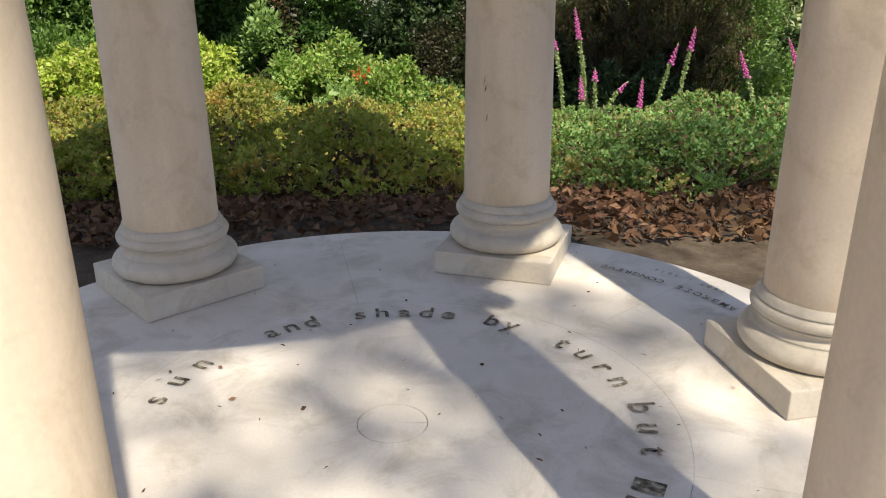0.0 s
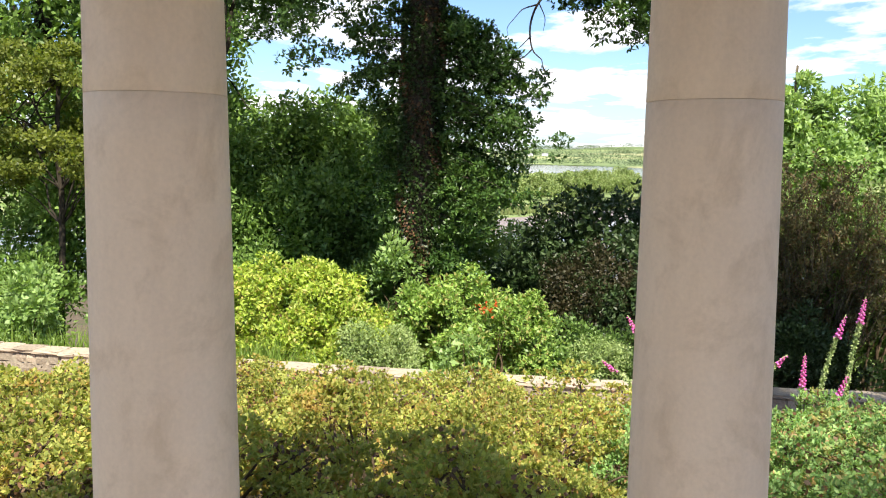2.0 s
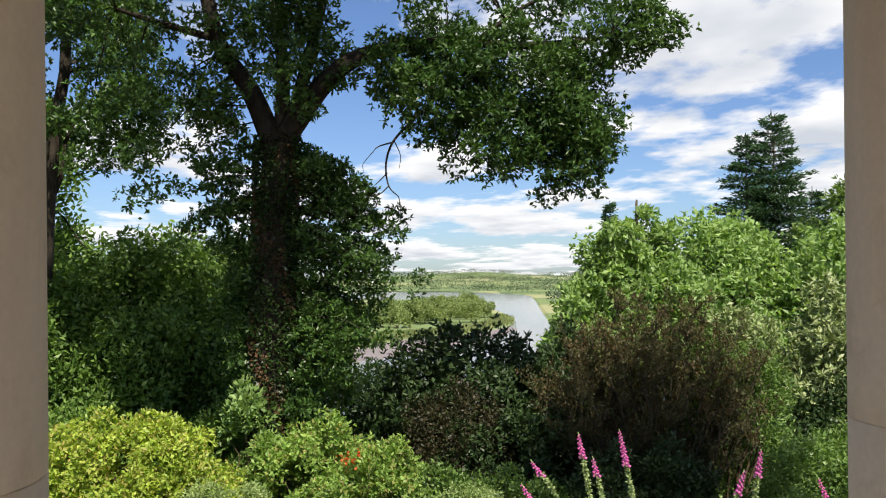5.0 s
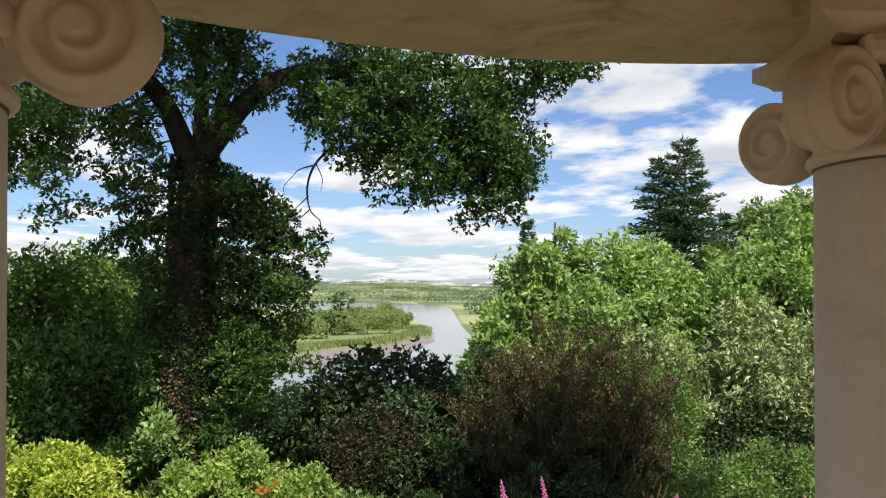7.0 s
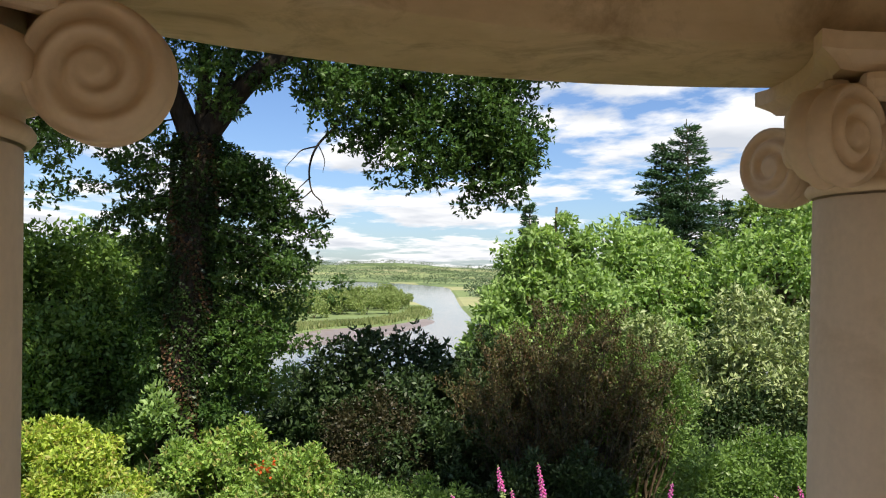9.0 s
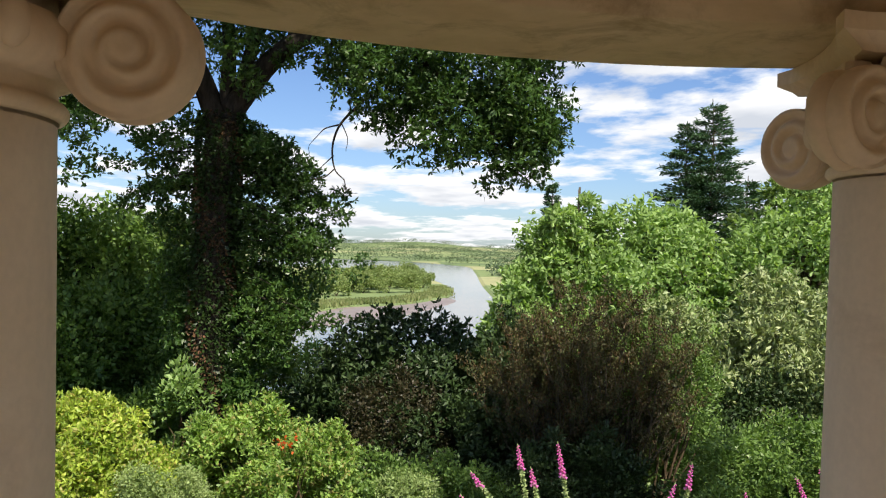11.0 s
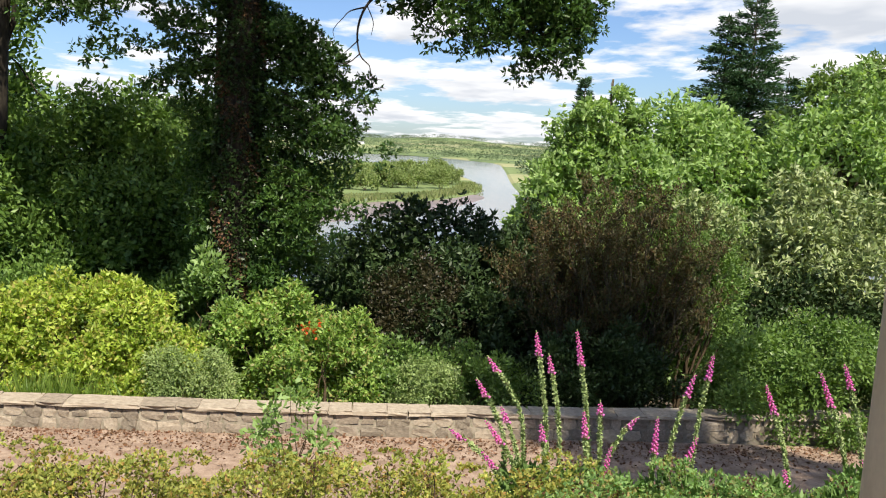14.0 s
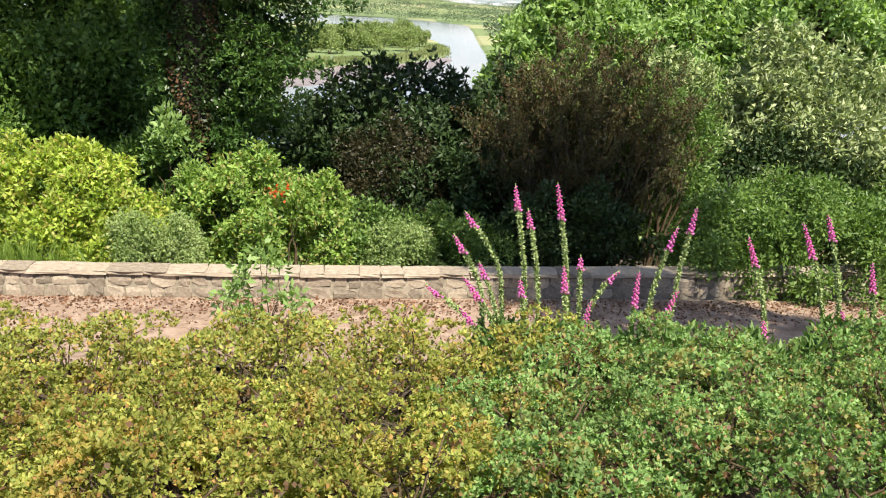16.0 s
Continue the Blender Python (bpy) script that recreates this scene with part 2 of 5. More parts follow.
M_DARKTREE = foliage("dark_tree_leaf", [(0.081, 0.155, 0.033), (0.122, 0.217, 0.049), (0.186, 0.298, 0.070), (0.098, 0.179, 0.043)], 0.25, 0.5, 0.35, (0.6, 0.65, 0.55))
M_MIDTREE = foliage("woodland_leaf", [(0.095, 0.157, 0.045), (0.139, 0.215, 0.063), (0.202, 0.278, 0.095)], 0.3, 0.5, 0.3, (0.65, 0.7, 0.55))
M_LIME = foliage("lime_green_leaf", [(0.162, 0.260, 0.088), (0.230, 0.352, 0.127), (0.313, 0.442, 0.192), (0.197, 0.300, 0.127)], 0.35, 0.5, 0.5)
M_ACER = foliage("acer_leaf", [(0.11, 0.14, 0.03), (0.19, 0.22, 0.045), (0.07, 0.105, 0.025)], 0.4, 0.5, 0.5)
M_YELLOWSHRUB = foliage("bright_shrub_leaf", [(0.267, 0.378, 0.065), (0.367, 0.478, 0.086), (0.474, 0.547, 0.128), (0.197, 0.299, 0.054), (0.436, 0.359, 0.128)], 0.35, 0.5, 0.9)
M_FRESHSHRUB = foliage("fresh_shrub_leaf", [(0.169, 0.286, 0.072), (0.240, 0.377, 0.098), (0.325, 0.457, 0.135), (0.137, 0.239, 0.061), (0.351, 0.299, 0.127)], 0.35, 0.5, 0.9)
M_GREENSHRUB = foliage("green_shrub_leaf", [(0.085, 0.155, 0.043), (0.126, 0.211, 0.060), (0.180, 0.281, 0.086)], 0.3, 0.45, 0.8)
M_GREYSHRUB = foliage("grey_green_leaf", [(0.240, 0.324, 0.132), (0.324, 0.408, 0.192), (0.180, 0.252, 0.096)], 0.25, 0.6, 1.0)
M_RHODO = foliage("rhododendron_leaf", [(0.020, 0.042, 0.014), (0.031, 0.060, 0.020), (0.049, 0.087, 0.031), (0.033, 0.055, 0.020)], 0.1, 0.5, 0.8)
M_RHODOBROWN = foliage("dull_brown_leaf", [(0.030, 0.026, 0.013), (0.044, 0.037, 0.018), (0.026, 0.033, 0.013)], 0.12, 0.5, 0.8)
M_SILVER = foliage("silver_rhododendron_leaf", [(0.164, 0.226, 0.091), (0.251, 0.314, 0.151), (0.364, 0.414, 0.242), (0.125, 0.188, 0.076)], 0.15, 0.5, 0.7)
M_HEATH = foliage("heath_sprig", [(0.046, 0.056, 0.019), (0.068, 0.074, 0.025), (0.081, 0.065, 0.028), (0.099, 0.053, 0.028)], 0.2, 0.6, 0.7)
M_CONIFER = foliage("fir_needle", [(0.027, 0.068, 0.034), (0.041, 0.095, 0.047), (0.068, 0.128, 0.061)], 0.15, 0.5, 0.4)
# Dull blue-green: distance haze is put into the leaf colour
M_FARWOOD_HAZE = foliage("far_wood_leaf_haze", [(0.070, 0.108, 0.075), (0.095, 0.135, 0.090), (0.125, 0.165, 0.105)], 0.15, 0.8, 0.008)
M_RIVERBUSH = foliage("willow_leaf", [(0.139, 0.208, 0.072), (0.194, 0.260, 0.093), (0.250, 0.310, 0.132), (0.209, 0.246, 0.118)], 0.25, 0.6, 0.05)
M_REED = foliage("reed_blade", [(0.129, 0.170, 0.066), (0.174, 0.215, 0.087), (0.220, 0.232, 0.121)], 0.2, 0.6, 0.05)
M_GRASS = foliage("grass_blade", [(0.101, 0.173, 0.031), (0.152, 0.233, 0.046), (0.203, 0.274, 0.071)], 0.3, 0.5, 1.0)
M_DRYLEAF = foliage("dry_leaf", [(0.083, 0.037, 0.020), (0.146, 0.072, 0.043), (0.209, 0.115, 0.074), (0.063, 0.029, 0.017)], 0.05, 0.8, 2.0)
M_FOXLEAF = foliage("foxglove_leaf", [(0.095, 0.176, 0.054), (0.149, 0.243, 0.081)], 0.25, 0.6, 2.0)
M_FOXBELL = foliage("foxglove_bell", [(0.468, 0.066, 0.325), (0.558, 0.115, 0.415), (0.648, 0.247, 0.523)], 0.25, 0.5, 3.0, (0.9, 0.85, 0.9))
M_FOXSTEM = foliage("foxglove_stem", [(0.216, 0.296, 0.128), (0.288, 0.368, 0.176), (0.352, 0.416, 0.224)], 0.1, 0.6, 2.0)
M_REDFLOWER = foliage("orange_red_petal", [(0.600, 0.100, 0.030), (0.700, 0.160, 0.050)], 0.3, 0.5)
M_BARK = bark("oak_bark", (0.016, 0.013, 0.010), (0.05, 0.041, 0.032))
M_BARKPALE = bark("pale_bark", (0.07, 0.055, 0.04), (0.17, 0.14, 0.105))
M_TWIG = bark("shrub_twig", (0.05, 0.035, 0.022), (0.14, 0.10, 0.065), 30)
M_TWIGGREY = bark("heath_stem", (0.03, 0.025, 0.019), (0.095, 0.08, 0.06), 30)


# Mesh helpers
RNG = np.random.default_rng(11)


def mesh_of(name, verts, faces, mat, smooth=False):
    """A mesh from arrays of vertices and of equal-sized faces."""
    verts, faces = np.asarray(verts, dtype=np.float32), np.asarray(faces, dtype=np.int32)
    me = bpy.data.meshes.new(name)
    n, k = faces.shape
    me.vertices.add(len(verts))
    me.vertices.foreach_set("co", verts.ravel())
    me.loops.add(n * k)
    me.loops.foreach_set("vertex_index", faces.ravel())
    me.polygons.add(n)
    me.polygons.foreach_set("loop_start", np.arange(n, dtype=np.int32) * k)
    me.polygons.foreach_set("loop_total", np.full(n, k, dtype=np.int32))
    if smooth:
        me.polygons.foreach_set("use_smooth", np.ones(n, dtype=bool))
    me.update(calc_edges=True)
    me.materials.append(mat)
    return me


def part(name, bm, mat, parent=None, label="", smooth=False):
    me = bpy.data.meshes.new(name)
    bmesh.ops.recalc_face_normals(bm, faces=bm.faces)
    bm.to_mesh(me)
    bm.free()
    if smooth:
        me.polygons.foreach_set("use_smooth", np.ones(len(me.polygons), dtype=bool))
    me.materials.append(mat)
    ob = new(name, me)
    ob.parent = parent
    return tagged(ob, label)


def piece(name, me, parent, m=None, label=""):
    ob = new(name, me)
    ob.parent = parent
    if m is not None:
        ob.matrix_basis = m
    return tagged(ob, label)


def unit(v):
    return v / np.maximum(np.linalg.norm(v, axis=-1, keepdims=True), 1e-9)


def leaves(name, P, D, length, width, mat, spread=0.25, fold=0.18):
    """Folded four-cornered leaves, each from P along D."""
    n = len(P)
    D = unit(D)
    S = unit(np.cross(D, unit(RNG.normal(size=(n, 3)))))
    N = np.cross(D, S)
    L = (length * (1 + spread * RNG.uniform(-1, 1, n)))[:, None]
    Wd = (width * (1 + spread * RNG.uniform(-1, 1, n)))[:, None]
    V = np.empty((n, 4, 3))
    V[:, 0] = P
    V[:, 1] = P + D * L * 0.48 + S * Wd * 0.5 + N * L * fold
    V[:, 2] = P + D * L
    V[:, 3] = P + D * L * 0.48 - S * Wd * 0.5 + N * L * fold
    return mesh_of(name, V.reshape(-1, 3), np.arange(4 * n).reshape(n, 4), mat)


def tubes(name, paths, mat, sides=6):
    """Tapered round stems joined into one mesh: each path is (points, radii)."""
    V, F, base = [], [], 0
    for pts, radii in paths:
        pts = np.asarray(pts, dtype=float)
        tang = unit(np.gradient(pts, axis=0))
        ref = np.array([0.31, 0.95, 0.05])
        A = unit(np.cross(tang, ref))
        B = np.cross(tang, A)
        ang = np.arange(sides) * 2 * np.pi / sides
        ring = np.cos(ang)[None, :, None] * A[:, None] + np.sin(ang)[None, :, None] * B[:, None]
        V.append((pts[:, None] + ring * np.asarray(radii)[:, None, None]).reshape(-1, 3))
        k = len(pts)
        i, j = np.meshgrid(np.arange(k - 1), np.arange(sides), indexing="ij")
        a, b = i * sides + j, i * sides + (j + 1) % sides
        F.append(np.stack([a, b, b + sides, a + sides], -1).reshape(-1, 4) + base)
        base += k * sides
    return mesh_of(name, np.concatenate(V), np.concatenate(F), mat, True)


def bent(a, b, sag=0.15, n=6, r0=0.05, r1=0.01, side=0.12):
    """A crooked tapering limb from a to b."""
    a, b = np.asarray(a, float), np.asarray(b, float)
    t = np.linspace(0, 1, n)[:, None]
    d = np.linalg.norm(b - a)
    p = a + (b - a) * t
    p[:, 2:] += np.sin(np.pi * t) * sag * d
    p[1:-1] += RNG.normal(size=(n - 2, 3)) * side * d / n
    return p, r0 + (r1 - r0) * t[:, 0] ** 0.8


def lumps_in(c, radii, m, r0, r1, low=-0.6):
    """Uneven clumps that fill the outside of an egg-shaped crown."""
    u = unit(RNG.normal(size=(m * 3, 3)))
    u = u[u[:, 2] > low][:m]
    k = RNG.uniform(0.45, 1.0, len(u)) ** 0.6
    k *= 1 + 0.12 * np.sin(5 * u[:, 0] + 3 * u[:, 2] + c[0]) * np.cos(4 * u[:, 1])
    return np.concatenate([np.asarray(c) + u * k[:, None] * np.asarray(radii), RNG.uniform(r0, r1, len(u))[:, None]], 1)


def clump_points(lumps, n, up=0.3, loose=0.6, flat=1.0, rise=0.25, edge=1.24):
    """Leaf roots and directions on the outsides of the clumps."""
    w = lumps[:, 3] ** 2
    i = RNG.choice(len(lumps), size=n, p=w / w.sum())
    u = unit(RNG.normal(size=(n, 3)) + (0, 0, rise))
    r = lumps[i, 3] * RNG.uniform(0.52, edge, n)
    P = lumps[i, :3] + u * r[:, None] * (1, 1, flat)
    keep = np.ones(n, bool)
    for s in range(0, n, 20000):
        d = np.linalg.norm(P[s:s + 20000, None] - lumps[None, :, :3], axis=2) / lumps[None, :, 3]
        keep[s:s + 20000] = (d < 0.5).sum(1) == 0
    P, u = P[keep], u[keep]
    return P, u + (0, 0, up) + RNG.normal(size=u.shape) * loose


def rosettes(P, D, k, open_=0.9):
    """k leaves round each shoot."""
    D = unit(D)
    n = len(P)
    PP, DD = np.repeat(P, k, 0), np.repeat(D, k, 0)
    S = unit(np.cross(DD, RNG.normal(size=(n * k, 3))))
    return PP + DD * RNG.uniform(-0.01, 0.012, (n * k, 1)), DD * RNG.uniform(0.35, 1.1, (n * k, 1)) + S * open_


def inner(name, lumps, per, mat, base, reach=0.36, size=0.28):
    """Broad leaves deep inside the clumps, which close the crown."""
    L = np.repeat(lumps, per * 2, 0)
    P = L[:, :3] + RNG.normal(size=(len(L), 3)) * L[:, 3:] * reach
    r = float(lumps[:, 3].mean())
    return leaves(name, P - base, RNG.normal(size=P.shape), r * size, r * size * 0.8, mat, 0.3, 0.1)


def ground_z(x, y):
    """Height of the garden's slope, which falls towards the river."""
    ys = [-4000, 1.7, 3.2, 11.3, 12.2, 15.3, 15.9, 20, 32, 60, 110, 150, 6000]
    zs = [-0.09, -0.09, -0.42, -3.05, -3.32, -3.58, -3.78, -4.6, -8.0, -14.0, -19.0, -21.5, -21.5]
    return np.interp(y, ys, zs) - 0.012 * np.clip(x, -30, 30) * np.clip((np.asarray(y) - 3) / 12, 0, 1)


def plant(name, label, category, base, group=""):
    root = new(name)
    root.empty_display_size = 0.1
    root.location = base
    return tagged(root, label, category, group)


def shrub(name, label, base, lumps, n, size, mat, category="shrub", up=0.3, loose=0.6, twig=None, stems=10, whorl=0, group="", r0=0.03, stem_mat=None, flat=1.0, core=26):
    """A shrub or tree crown on branching stems; size: leaf length and width."""
    base = np.asarray(base, float)
    root = plant(name, label, category, base, group)
    P, D = clump_points(lumps, n if not whorl else n // whorl, up, loose, flat)
    if whorl:
        P, D = rosettes(P, D, whorl)
    piece("foliage", leaves("foliage", P - base, D, size[0], size[1], mat), root)
    if core:
        tagged(piece("inner_foliage", inner("inner_foliage", lumps, core, mat, base), root), kind="stuff")
    pick = lumps[RNG.permutation(len(lumps))[:stems]]
    paths = [bent((0, 0, 0) + RNG.normal(size=3) * (r0, r0, 0) * 2, l[:3] - base, 0.08, 7, r0, r0 * 0.2) for l in pick]
    tagged(piece("branchwork", tubes("branchwork", paths, stem_mat or M_TWIG, 5), root), kind="stuff")
    return root


def lathe(name, profile, mat, parent, segs=48, label="", m=None):
    prof = np.array(profile, float)
    ang = np.arange(segs) * 2 * np.pi / segs
    V = np.stack([prof[:, None, 0] * np.cos(ang), prof[:, None, 0] * np.sin(ang), np.repeat(prof[:, 1:2], segs, 1)], -1).reshape(-1, 3)
    k = len(prof)
    i, j = np.meshgrid(np.arange(k - 1), np.arange(segs), indexing="ij")
    a, b = i * segs + j, i * segs + (j + 1) % segs
    F = np.stack([a, b, b + segs, a + segs], -1).reshape(-1, 4)
    me = mesh_of(name, V, F, mat, True)
    return piece(name, me, parent, m, label)


def box_bm(sx, sy, sz, bevel=0.006, segs=2):
    bm = bmesh.new()
    bmesh.ops.create_cube(bm, size=1)
    bmesh.ops.scale(bm, vec=(sx, sy, sz), verts=bm.verts)
    if bevel:
        bmesh.ops.bevel(bm, geom=bm.edges[:], offset=bevel, segments=segs, affect="EDGES", profile=0.6)
    return bm


def arc(c, r, a0, a1, n=6):
    return [(c[0] + r * math.cos(radians(a0 + (a1 - a0) * i / n)), c[1] + r * math.sin(radians(a0 + (a1 - a0) * i / n))) for i in range(n + 1)]


# Ground: one sheet from the garden to the horizon
xs = np.unique(np.concatenate([np.linspace(-60, 60, 121), np.geomspace(60, 4600, 24), -np.geomspace(60, 4600, 24)]))
ys = np.unique(np.concatenate([np.linspace(-40, 60, 161), np.geomspace(60, 4700, 40), -np.geomspace(40, 2000, 16)]))
gx, gy = np.meshgrid(xs, ys)
rough = 0.03 * np.sin(gx * 2.1 + 0.7 * gy) * np.sin(gy * 1.7) * np.clip((np.hypot(gx, gy) - 1.6) / 2, 0, 1)
gv = np.stack([gx, gy, ground_z(gx, gy) + rough], -1).reshape(-1, 3)
nx, ny = len(xs), len(ys)
i, j = np.meshgrid(np.arange(ny - 1), np.arange(nx - 1), indexing="ij")
q = i * nx + j
gf = np.stack([q, q + 1, q + nx + 1, q + nx], -1).reshape(-1, 4)
tagged(new("ground", mesh_of("ground", gv, gf, M_GROUND, True)), "dark leaf-strewn garden earth sloping down to a river", "ground", kind="structure")

# Gravel walk in front of the low wall
px = np.linspace(-22, 22, 60)
pv = []
for x in px:
    for t in np.linspace(0, 1, 9):
        y = 10.2 + 0.25 * math.sin(x * 0.9) + t * (5.0 - 0.25 * math.sin(x * 0.9))
        pv.append((x, y, float(ground_z(x, y)) + 0.05))
q = (np.arange(59)[:, None] * 9 + np.arange(8)[None]).ravel()
tagged(new("path", mesh_of("path", pv, np.stack([q, q + 1, q + 10, q + 9], -1), M_GRAVEL, True)), "pale brown gravel garden walk beside a low wall", "path", kind="structure")

# River, mud flat, meadows and far hills
tagged(new("water", mesh_of("water", [(-1500, 130, -20.2), (1500, 130, -20.2), (1500, 2600, -20.2), (-1500, 2600, -20.2)], [(0, 1, 2, 3)], M_WATER)), "calm brown-grey tidal river reflecting the clouds", "river", kind="structure")


def smooth_outline(pts, per=6):
    pts = np.array(pts, float)
    n = len(pts)
    out = []
    for k in range(n):
        a, b, c, d = pts[k - 1], pts[k], pts[(k + 1) % n], pts[(k + 2) % n]
        for t in np.arange(per) / per:
            out.append(0.5 * (2 * b + (c - a) * t + (2 * a - 5 * b + 4 * c - d) * t * t + (3 * b - a - 3 * c + d) * t ** 3))
    return np.array(out)


def land(name, label, pts, top, mat, slope):
    line = smooth_outline(pts)
    bm = bmesh.new()
    mid = line.mean(0)
    hi = [bm.verts.new((x, y, top)) for x, y in line]
    lo = [bm.verts.new((x + (x - mid[0]) / (abs(x - mid[0]) + 20) * slope, y + (y - mid[1]) / (abs(y - mid[1]) + 20) * slope, -20.6)) for x, y in line]
    f = bm.faces.new(hi)
    for k in range(len(hi)):
        bm.faces.new((hi[k - 1], hi[k], lo[k], lo[k - 1]))
    bmesh.ops.triangulate(bm, faces=[f])
    return tagged(part(name, bm, mat), label, "riverbank", kind="structure")


land("mudbank", "smooth brown tidal mud flat beside the river", [(-190, 216), (-60, 214), (-22, 226), (-8, 238), (4, 262), (22, 292), (47, 372), (30, 390), (-20, 310), (-190, 275)], -20.12, M_MUD, 3)
land("meadow", "green river meadow with reeds and scrub", [(-260, 262), (-60, 268), (-17, 287), (-2, 318), (20, 337), (45, 400), (56, 480), (60, 600), (50, 760), (14, 900), (-60, 960), (-300, 1000)], -19.6, M_MEADOW, 3)
land("far_bank", "far river bank with green fields", [(-2600, 2000), (-700, 1960), (-300, 1900), (-54, 1795), (8, 1720), (114, 1590), (160, 1330), (166, 1160), (142, 950), (123, 800), (101, 640), (79, 470), (68, 345), (82, 250), (120, 190), (200, 160), (500, 150), (1400, 150), (2600, 150), (4300, 2500), (2600, 4800), (-2600, 4800)], -19.3, M_MEADOW, 4)


def hill_z(x, y):
    rise = np.clip((y - 2000) / 2000, 0, 1) ** 1.2
    return -19.4 + rise * (38 + 13 * np.sin(x * 0.0021 + 1.0) + 7 * np.sin(x * 0.0057) + 4 * np.sin(x * 0.013 + y * 0.004))


hx, hy = np.meshgrid(np.linspace(-2600, 3200, 110), np.linspace(2000, 4300, 40))
q = (np.arange(39)[:, None] * 110 + np.arange(109)[None]).ravel()
tagged(new("backdrop", mesh_of("backdrop", np.stack([hx, hy, hill_z(hx, hy)], -1).reshape(-1, 3), np.stack([q, q + 1, q + 111, q + 110], -1), M_MEADOW, True)), "low far hills with hedged green and tan fields", "hills", kind="structure")

# Temple floor: round stone platform of slabs with fine joints
floor_root = tagged(new("temple_floor"), "round pale limestone temple floor with carved lettering", "floor", kind="structure")
R_FLOOR = 1.215


def ring_slab(r0, r1, a0, a1, z0, z1, gap=0.0012, n=14):
    bm = bmesh.new()
    ga0, ga1 = gap / max(r0, 0.05), gap / r1
    rows = []
    for r, g in ((r0 + gap, ga0), (r1 - gap, ga1)):
        rows.append([(r * math.cos(t), r * math.sin(t)) for t in np.linspace(a0 + g, a1 - g, n)])
    loop = rows[0] + rows[1][::-1]
    top = [bm.verts.new((x, y, z1)) for x, y in loop]
    bot = [bm.verts.new((x, y, z0)) for x, y in loop]
    for k in range(n - 1):
        bm.faces.new((top[k], top[k + 1], top[2 * n - 2 - k], top[2 * n - 1 - k]))
    for k in range(len(loop)):
        bm.faces.new((top[k - 1], top[k], bot[k], bot[k - 1]))
    return bm


PHASE = radians(71.35)
part("bedding", ring_slab(0.0, R_FLOOR - 0.03, 0, 2 * math.pi, -0.14, -0.012, 0, 72), M_CUT, floor_root)
part("slab", ring_slab(0.0, 0.076, 0, 2 * math.pi, -0.011, 0.0, 0.0018, 40), M_FLOOR, floor_root)
part("slab", ring_slab(0.076, 0.6203, 0, 2 * math.pi, -0.011, 0.0, 0.0, 72), M_FLOOR, floor_root)
for k in range(6):
    part("slab", ring_slab(0.6204, R_FLOOR, PHASE + radians(60 * k - 30), PHASE + radians(60 * k + 30), -0.13, 0.0, 0.0004, 18), M_FLOOR, floor_root)


def lettering(name, chars, r, size, outward, label):
    """Letters set along a circle: (character or '#', degrees). outward: the tops point away from the middle."""
    bm = bmesh.new()
    for ch, deg in chars:
        a = radians(deg)
        if ch == "#":
            bmesh.ops.create_grid(bm, x_segments=1, y_segments=1, size=0.5, matrix=Matrix.Translation((r * math.cos(a), r * math.sin(a), 0.003)) @ Matrix.Rotation(a + (-math.pi / 2 if outward else math.pi / 2), 4, "Z") @ Matrix.Diagonal((size * 0.45, size * 0.7, 1, 1)))
            continue
        cu = bpy.data.curves.new("letter", "FONT")
        cu.body, cu.size, cu.align_x, cu.align_y, cu.resolution_u, cu.offset = ch, size, "CENTER", "CENTER", 3, size * 0.012
        ob = bpy.data.objects.new("letter", cu)
        me = bpy.data.meshes.new_from_object(ob)
        me.transform(Matrix.Translation((r * math.cos(a), r * math.sin(a), 0.003)) @ Matrix.Rotation(a + (-math.pi / 2 if outward else math.pi / 2), 4, "Z"))
        bm.from_mesh(me)
        bpy.data.objects.remove(ob)
        bpy.data.curves.remove(cu)
        bpy.data.meshes.remove(me)
    return part(name, bm, M_CUT, floor_root, label)


def spread_text(text, a0, a1):
    return [(c, a0 + (a1 - a0) * (k + 0.5) / len(text)) for k, c in enumerate(text) if c != " "]


lettering("carved_verse", spread_text("sun", 174, 146) + spread_text("and", 131, 113) + spread_text("shade", 105, 73) + spread_text("by", 66, 54) + spread_text("turn", 44, 13) + spread_text("but", 9, -17) + spread_text("###", -22, -42), 0.545, 0.088, True, "carved lettering with weathered dark cuts")
lettering("carved_name", spread_text("AMBROSE", 30, 41.5) + spread_text("CONGREVE", 43.5, 55), 1.065, 0.036, False, "small carved name with dark cuts")
lettering("carved_dates", spread_text("1907 - 2011", 35, 47.5), 1.135, 0.026, False, "small carved dates with dark cuts")

# Columns: angular Ionic order
S_PL = 0.36
Z_TOP = 2.157


def shaft_r(z):
    return 0.1315 - 0.0205 * max(0.0, (z - 0.21) / 1.78) ** 1.5


